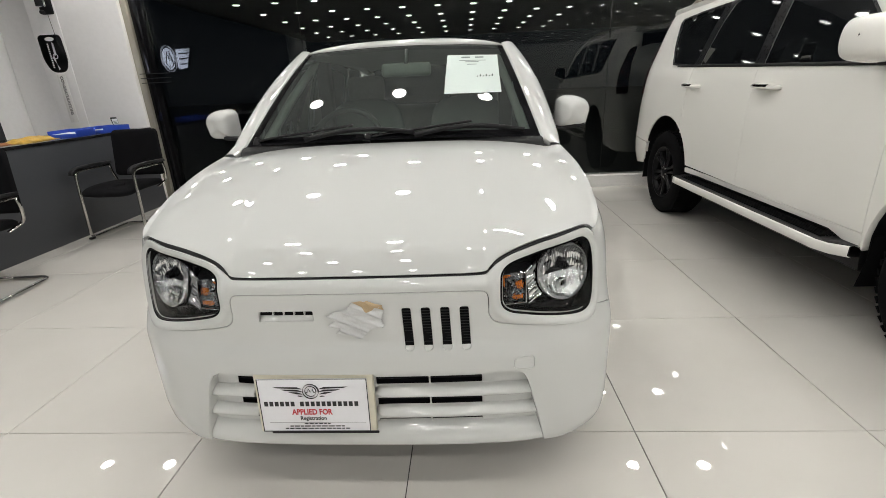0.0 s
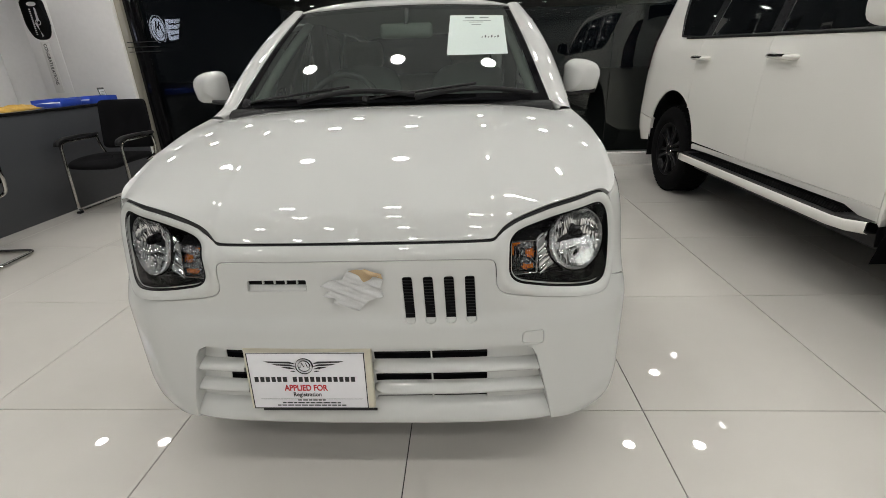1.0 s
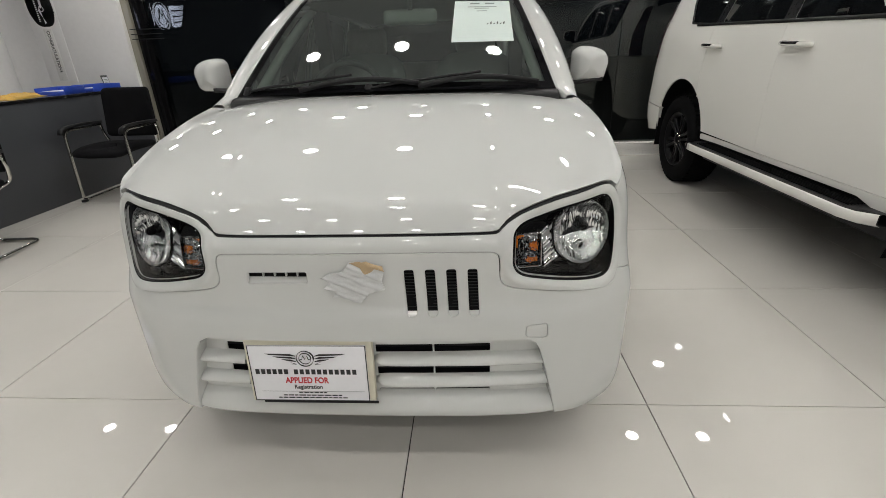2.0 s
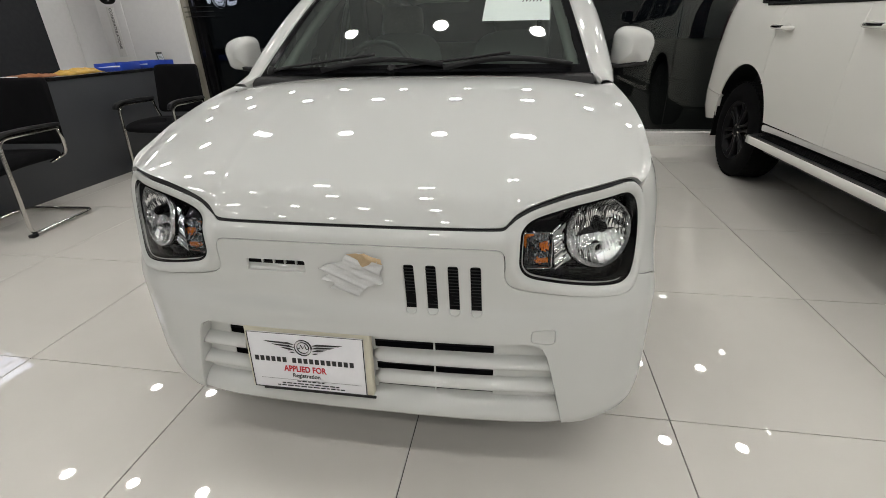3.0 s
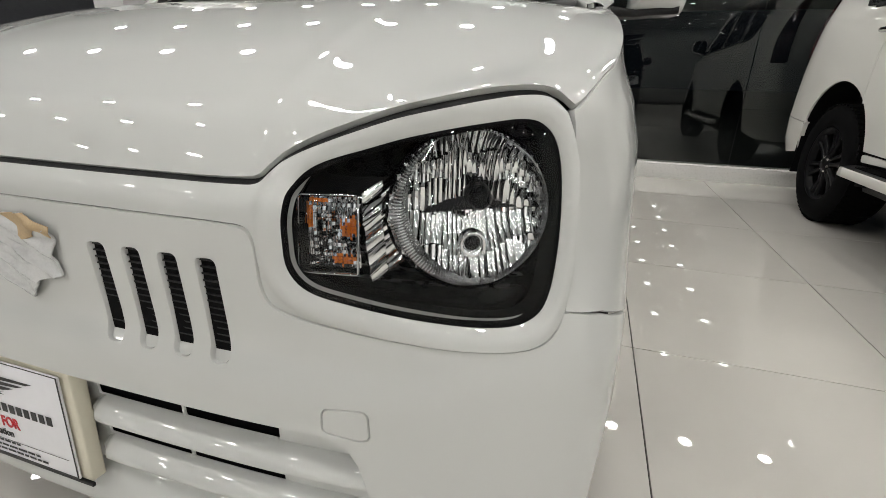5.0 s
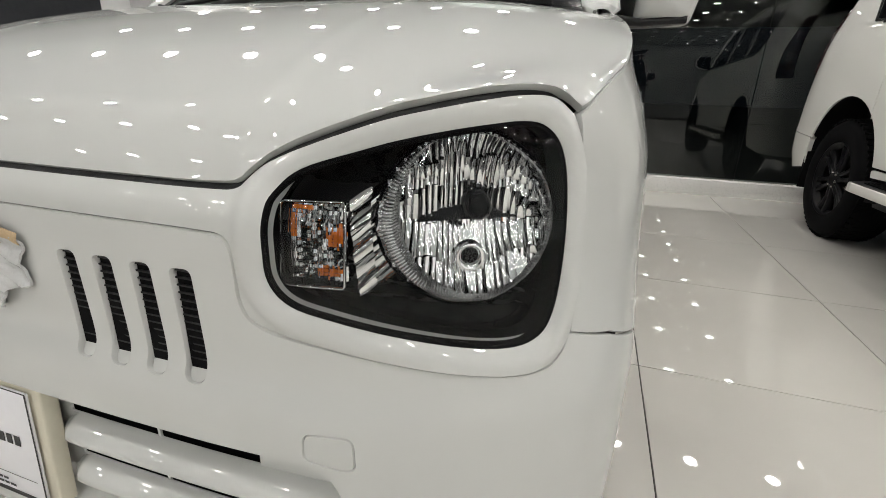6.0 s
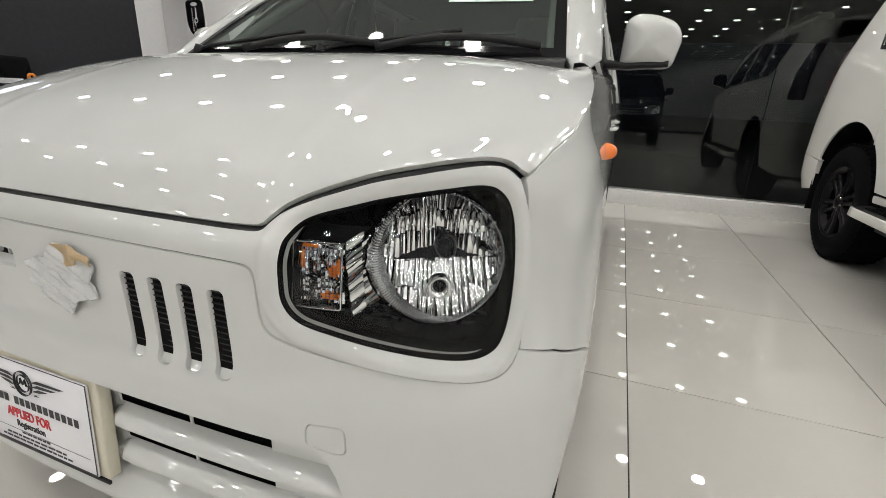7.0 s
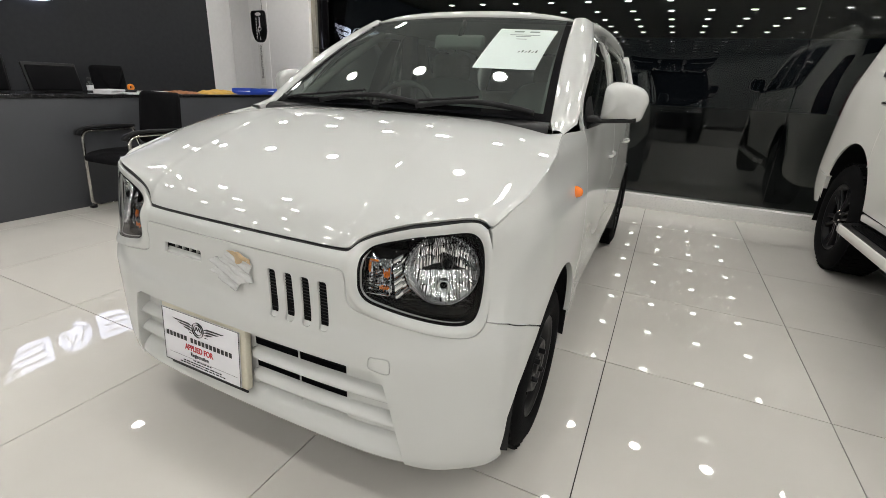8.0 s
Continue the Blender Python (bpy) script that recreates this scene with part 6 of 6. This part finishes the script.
    part("undertray", boxed((-0.75, 0.4, 0.30), (0.75, 4.4, 0.42)), M_BLACK, car, flat=True)
    part("cabin_core", boxed((-0.70, 1.5, 0.42), (0.70, 4.4, 1.25)), M_BLACK, car, flat=True)
    return car


suv(pose(3.10, -0.33, 0, 0, 0, 0), M_PAINT_BIG, "large pearl white estate car with black wheels and running boards")
suv(pose(0.75, -3.35, 0, 0, 0, 184), M_PAINT_DARK, "large black estate car facing the shop front")

# ---- the reception counter and what lies on it ----
DESK_X, DESK_TOP_Z = -3.45, 0.93


def counter():
    d = thing("reception_counter", label="long charcoal reception counter with black stone top", category="counter")
    part("front_panel", boxed((DESK_X - 0.04, -1.6, 0.0), (DESK_X, 4.36, DESK_TOP_Z - 0.03), 0.002), M_DESK, d)
    part("end_panel", boxed((-4.15, -1.6, 0.0), (DESK_X - 0.042, -1.56, DESK_TOP_Z - 0.03), 0.002), M_DESK, d)
    part("work_shelf", boxed((-4.15, -1.55, 0.70), (DESK_X - 0.042, 4.36, 0.73), 0.002), M_DESK, d)
    part("stone_top", boxed((-4.2, -1.64, DESK_TOP_Z - 0.029), (DESK_X + 0.012, 4.38, DESK_TOP_Z), 0.004), M_DESK_TOP, d, "black polished stone top")
    return d


counter()


def visitor_chair(at, label):
    c = thing("visitor_chair", at, label=label, category="chair", group="visitor chairs at the counter")
    # local: faces -x, back towards +x
    for s in (-1, 1):
        y = 0.255 * s
        path = bow([(0.20, y, 0.645), (-0.20, y, 0.645), (-0.23, y, 0.016), (0.25, y, 0.016), (0.25, 0.0, 0.016)], 0.07, 8)
        part("side_tube", sweep(path, circle(0.0125, 10)), M_STEEL, c, "bent chromed tube")
        part("arm_pad", sweep(bow([(0.21, y, 0.668), (0.0, y, 0.676), (-0.16, y, 0.672), (-0.225, y, 0.650), (-0.235, y, 0.615)], 0.05), [(-0.024, -0.010), (-0.018, 0.012), (0.018, 0.012), (0.024, -0.010)]), M_BLACK, c, "black plastic arm pad")
        part("foot_cap", boxed((-0.245, y - 0.018, 0.0), (-0.205, y + 0.018, 0.022), 0.004), M_BLACK, c)
        part("back_bracket", sweep(bow([(0.20, y, 0.655), (0.215, y, 0.56), (0.23, y * 0.9, 0.46), (0.10, y * 0.9, 0.425)], 0.04), [(-0.012, -0.004), (0.012, -0.004), (0.012, 0.004), (-0.012, 0.004)]), M_STEEL, c)
    out = flowing([(-0.25, -0.20), (-0.27, 0.0), (-0.25, 0.20), (-0.12, 0.235), (0.12, 0.23), (0.22, 0.19), (0.235, 0.0), (0.22, -0.19), (0.12, -0.23), (-0.12, -0.235)], 4)
    bm = loft([[Vector((x * k, y * k, z + 0.012 * (1 - (x / 0.27) ** 2) - 0.02 * max(0, -x / 0.27) ** 3)) for x, y in out] for k, z in ((0.02, 0.425), (0.85, 0.425), (1.0, 0.44), (1.0, 0.465), (0.94, 0.482), (0.6, 0.492), (0.02, 0.488))], closed=True)
    part("seat", bm, M_MESH, c, "black padded seat")
    bl = rounded([(-0.235, 0.52), (0.235, 0.52), (0.215, 0.97), (-0.215, 0.97)], 0.05, 6)
    bm = loft([[Vector((0.225 + o + 0.10 * (0.225 + (z - 0.745) * k) + 0.05 * (1 - (y * k / 0.235) ** 2), y * k, 0.745 + (z - 0.745) * k)) for y, z in bl] for k, o in ((0.02, -0.010), (0.35, -0.010), (0.65, -0.010), (0.9, -0.010), (1.0, 0.0), (1.0, 0.018), (0.95, 0.026), (0.65, 0.026), (0.35, 0.026), (0.02, 0.026))], closed=True)
    part("backrest", bm, M_MESH, c, "black mesh backrest")
    return c


visitor_chair(pose(-3.12, 1.69, 0, 0, 0, 94) @ Matrix.Diagonal((1.1, 1.1, 1, 1)), "black cantilever visitor chair on chromed tubes beside the counter")
visitor_chair(pose(-3.03, 3.20, 0, 0, 0, 90) @ Matrix.Diagonal((1.1, 1.1, 1, 1)), "black cantilever visitor chair standing side-on to the counter")


def office_chair(at):
    c = thing("office_chair", at, label="black high-backed office chair behind the counter", category="chair")
    bl = rounded([(-0.23, 0.50), (0.23, 0.50), (0.22, 1.17), (-0.22, 1.17)], 0.05, 5)
    bm = loft([[Vector((o + 0.06 * (1 - (y / 0.23) ** 2) - 0.08 * (z - 0.5), y * k, 0.835 + (z - 0.835) * k)) for y, z in bl] for k, o in ((0.02, -0.235), (0.9, -0.235), (1.0, -0.255), (1.0, -0.285), (0.02, -0.30))], closed=True)
    part("backrest", bm, M_MESH, c)
    part("seat", boxed((-0.23, -0.25, 0.43), (0.25, 0.25, 0.51), 0.035, seg=3), M_MESH, c)
    part("gas_column", lathe([(0.028, 0.08), (0.028, 0.43)], 14, m=pose(0, 0, 0, 0, -90, 0)), M_CHROME, c)
    for k in range(5):
        leg = part("base_arm", sweep([(0, 0, 0.09), (0.28 * math.cos(1.257 * k), 0.28 * math.sin(1.257 * k), 0.065)], [(-0.02, -0.012), (0.02, -0.012), (0.015, 0.012), (-0.015, 0.012)]), M_BLACK, c)
        part("castor", lathe([(0.0, -0.02), (0.026, -0.018), (0.026, 0.018), (0.0, 0.02)], 14, m=Matrix.Translation((0.28 * math.cos(1.257 * k), 0.28 * math.sin(1.257 * k), 0.026))), M_BLACK, leg)
    return c


office_chair(pose(-4.45, 2.62, 0, 0, 0, 20))


def monitor(at, w, h, label):
    c = thing("computer_monitor", at, label=label, category="monitor")
    part("screen", boxed((-0.012, -w / 2, 0.010), (0.012, w / 2, 0.02 + h), 0.006), M_BLACK, c)
    part("back_shell", boxed((0.0125, -w * 0.46, 0.015), (0.022, w * 0.46, h * 0.97), 0.008), M_MESH, c)
    part("stand", boxed((0.0, -0.03, 0.008), (0.012, 0.03, 0.06), 0.004), M_BLACK, c)
    part("stand_foot", boxed((-0.09, -0.10, 0.0), (0.03, 0.10, 0.009), 0.003), M_BLACK, c)
    return c


monitor(pose(-3.75, 1.53, DESK_TOP_Z, 0, -14, 8), 0.42, 0.22, "black monitor seen from behind on the counter")
monitor(pose(-3.80, 1.02, DESK_TOP_Z, 0, -4, -10), 0.40, 0.26, "second black monitor seen from behind")


def tray(at, label):
    c = thing("document_tray", at, label=label, category="tray")
    part("base", boxed((-0.12, -0.17, 0.0), (0.12, 0.17, 0.004)), M_BLUE, c, flat=True)
    for lo, hi in (((-0.124, -0.174, 0.0), (-0.1205, 0.174, 0.062)), ((0.1205, -0.174, 0.0), (0.124, 0.174, 0.062)), ((-0.1195, 0.1705, 0.0), (0.1195, 0.174, 0.062)), ((-0.1195, -0.174, 0.0), (0.1195, -0.1705, 0.030))):
        part("side", boxed(lo, hi, 0.001), M_BLUE, c)
    part("papers", boxed((-0.11, -0.16, 0.005), (0.11, 0.16, 0.03), 0.002, pose(0, 0, 0, 0, 0, 3)), M_PLATE, c, "stack of papers")
    return c


tray(pose(-3.66, 3.50, DESK_TOP_Z, 0, 0, 12), "blue plastic tray with papers on the counter")
tray(pose(-3.62, 3.92, DESK_TOP_Z, 0, 0, -6), "blue plastic tray standing beside another")


def cloth(at, size, mat, label, seed):
    c = thing("folded_cloth", at, label=label, category="cloth")
    rows = []
    n, m = 26, 18
    for i in range(n + 1):
        a = -1 + 2 * i / n
        row = []
        for j in range(m + 1):
            b = -1 + 2 * j / m
            h = (1 - a ** 4) * (1 - b ** 4)
            z = h * size[2] * (0.65 + 0.45 * noise.noise((a * 3.1 + seed, b * 2.2, seed))) + 0.004 * noise.noise((a * 11, b * 13, seed)) * h
            row.append(Vector((b * size[0] * (0.9 + 0.15 * noise.noise((a * 2, seed, 1))), a * size[1] * (0.92 + 0.14 * noise.noise((b * 2, seed, 5))), max(0.0, z) + 0.001)))
        rows.append(row)
    part("fabric", solid(loft(rows), 0.002), mat, c)
    return c


cloth(pose(-3.66, 3.02, DESK_TOP_Z, 0, 0, 8), (0.11, 0.25, 0.055), M_GOLD, "crumpled golden satin cloth lying on the counter", 2.0)
cloth(pose(-3.68, 2.58, DESK_TOP_Z, 0, 0, -5), (0.10, 0.22, 0.035), M_BROWN, "brown patterned folded cloth lying on the counter", 7.0)


def papers(at, label, count=4):
    c = thing("paper_stack", at, label=label, category="papers")
    for k in range(count):
        part("sheet", boxed((-0.074, -0.105, 0.006 * k), (0.074, 0.105, 0.006 * k + 0.0055), 0.0008, pose(0.006 * math.sin(k * 2), 0.004 * k, 0, 0, 0, 7 * math.sin(k * 3 + 1))), M_PLATE, c)
    return c


papers(pose(-3.60, 2.24, DESK_TOP_Z), "small stack of white papers on the counter")
papers(pose(-3.62, 1.86, DESK_TOP_Z, 0, 0, 30), "loose white booklets on the counter", 6)
papers(pose(-3.52, 2.02, DESK_TOP_Z, 0, 0, 70), "thin white leaflets on the counter edge", 2)


def stand_holder():
    c = thing("card_holder", pose(-3.72, 4.22, DESK_TOP_Z), label="clear plastic stand with a small printed card", category="holder")
    part("foot", boxed((-0.04, -0.05, 0), (0.04, 0.05, 0.004)), M_CLEAR, c, flat=True)
    part("upright", boxed((-0.003, -0.05, 0.0045), (0.0, 0.05, 0.14), 0, pose(0, 0, 0, 0, -10, 0)), M_CLEAR, c, flat=True)
    part("card", boxed((0.0005, -0.04, 0.02), (0.002, 0.04, 0.12), 0, pose(0, 0, 0, 0, -10, 0)), M_PLATE, c, flat=True)
    for k in range(5):
        part("print_bar", boxed((0.0022, -0.028, 0.035 + 0.014 * k), (0.0028, 0.028, 0.041 + 0.014 * k), 0, pose(0, 0, 0, 0, -10, 0)), M_INK_GREY, c, flat=True)
    return c


stand_holder()


def tape_holder():
    c = thing("tape_dispenser", pose(-3.72, 2.12, DESK_TOP_Z), label="orange roll in a black dispenser on the counter", category="dispenser")
    part("body", boxed((-0.02, -0.05, 0), (0.02, 0.05, 0.03), 0.009), M_BLACK, c)
    part("roll", lathe([(0.014, -0.010), (0.030, -0.010), (0.030, 0.010), (0.014, 0.010), (0.014, -0.010)], 28, m=pose(0, 0.0, 0.052)), M_ORANGE, c, "orange tape roll")
    return c


tape_holder()


def bottle():
    c = thing("sanitiser_bottle", pose(-3.78, 1.80, DESK_TOP_Z), label="small clear bottle with black cap on the counter", category="bottle")
    part("body", lathe([(0.0, 0.0), (0.024, 0.0), (0.026, 0.006), (0.026, 0.075), (0.012, 0.095), (0.012, 0.105)], 20, m=pose(0, 0, 0, 0, -90, 0)), M_CLEAR, c)
    part("cap", lathe([(0.014, 0.100), (0.014, 0.125), (0.006, 0.130), (0.0, 0.130)], 16, m=pose(0, 0, 0, 0, -90, 0)), M_BLACK, c)
    part("label_band", lathe([(0.0265, 0.018), (0.0265, 0.062)], 20, m=pose(0, 0, 0, 0, -90, 0)), M_PLATE, c)
    return c


bottle()

# ---- the key display on the column ----
WALL_Y = NORTH - 0.10


def key_display():
    c = thing("key_poster", pose(-4.38, WALL_Y, 0), label="black key-shaped board on a white panel with vertical lettering", category="poster")

    def place(a, b, o):
        return Vector((a, -0.004 - o, b))

    part("panel", boxed((-0.16, -0.006, 0.95), (0.16, -0.0005, 2.62), 0.001), M_WALL_WHITE, c)
    shape = rounded([(-0.145, 1.98), (0.13, 1.98), (0.145, 1.72), (0.10, 1.58), (-0.085, 1.58), (-0.145, 1.72)], [0.05, 0.05, 0.06, 0.09, 0.09, 0.06], 7)
    bm = flat_shape(shape, place, 0.003)
    bmesh.ops.solidify(bm, geom=bm.faces[:], thickness=0.004)
    head = part("key_head", bm, M_INK, c, "black key-shaped board")
    part("key_hole", flat_shape([(-0.005 + 0.055 * math.cos(t), 1.935 + 0.022 * math.sin(t)) for t in [2 * math.pi * i / 24 for i in range(24)]], place, 0.0085), M_WALL_WHITE, head, flat=True)
    for s in (1, -1):
        part("badge_wing", flat_shape([(0.0, 1.755), (0.03 * s, 1.76 + 0.015 * s), (0.028, 1.755 + s * 0.135), (0.008, 1.755 + s * 0.15)], place, 0.009), M_PLATE, head, flat=True)
    part("badge_ring", sweep([place(0.012 + 0.026 * math.cos(t), 1.755 + 0.026 * math.sin(t), 0.0095) for t in [2 * math.pi * i / 20 for i in range(20)]], circle(0.004, 6), closed=True), M_PLATE, head)
    for k in range(14):
        z = 1.63 + 0.019 * k
        part("print_bar", boxed((-0.052, -0.0135, z), (-0.034, -0.0125, z + 0.013)), M_PLATE, head, flat=True)
    part("key_blade", boxed((-0.05, -0.0085, 1.02), (0.05, -0.0065, 1.56), 0.001), M_PLINTH, c, "pale grey key blade strip")
    lettering("text", "CONGRATULATIONS", 0.05, pose(0.0, -0.0092, 1.325, 90, 0, 0) @ pose(0, 0, 0, 0, 0, -90), M_INK, c, 0.43, 0.0008)
    part("cord", sweep([place(0.07, 2.18, 0.01), place(0.085, 1.9, 0.01), place(0.15, 1.71, 0.01)], circle(0.0025, 6)), M_INK, c)
    return c


key_display()


def wall_speaker():
    c = thing("wall_clip", pose(-4.30, WALL_Y - 0.008, 2.30), label="small black wall holder with a shiny clip on the column", category="holder")
    part("plate", boxed((-0.075, -0.03, -0.12), (0.075, 0, 0.16), 0.02), M_BLACK, c)
    part("clip", boxed((-0.085, -0.06, -0.05), (0.03, -0.031, 0.05), 0.012), M_CHROME, c)
    part("knob", lathe([(0.0, 0.04), (0.02, 0.035), (0.022, 0.0)], 14, m=Matrix.Translation((-0.03, -0.031, -0.10)) @ pose(0, 0, 0, 0, 0, -90)), M_BLACK, c)
    return c


wall_speaker()

# ---- floor tiles ----


def floor_tiles():
    px_, py_, x0, y0 = 0.833, 0.863, 0.083, 0.345
    me = bpy.data.meshes.new("tile")
    bm = boxed((0.0019, 0.0019, -0.0079), (px_ - 0.0019, py_ - 0.0019, 0.0), 0.0006, seg=1)
    bm.to_mesh(me)
    bm.free()
    me.materials.append(M_TILE)
    for i in range(-7, 9):
        for j in range(-13, 5):
            ob = new("tile", me)
            ob.parent = floor
            ob.location = (x0 + px_ * i, y0 + py_ * j, 0)


floor_tiles()
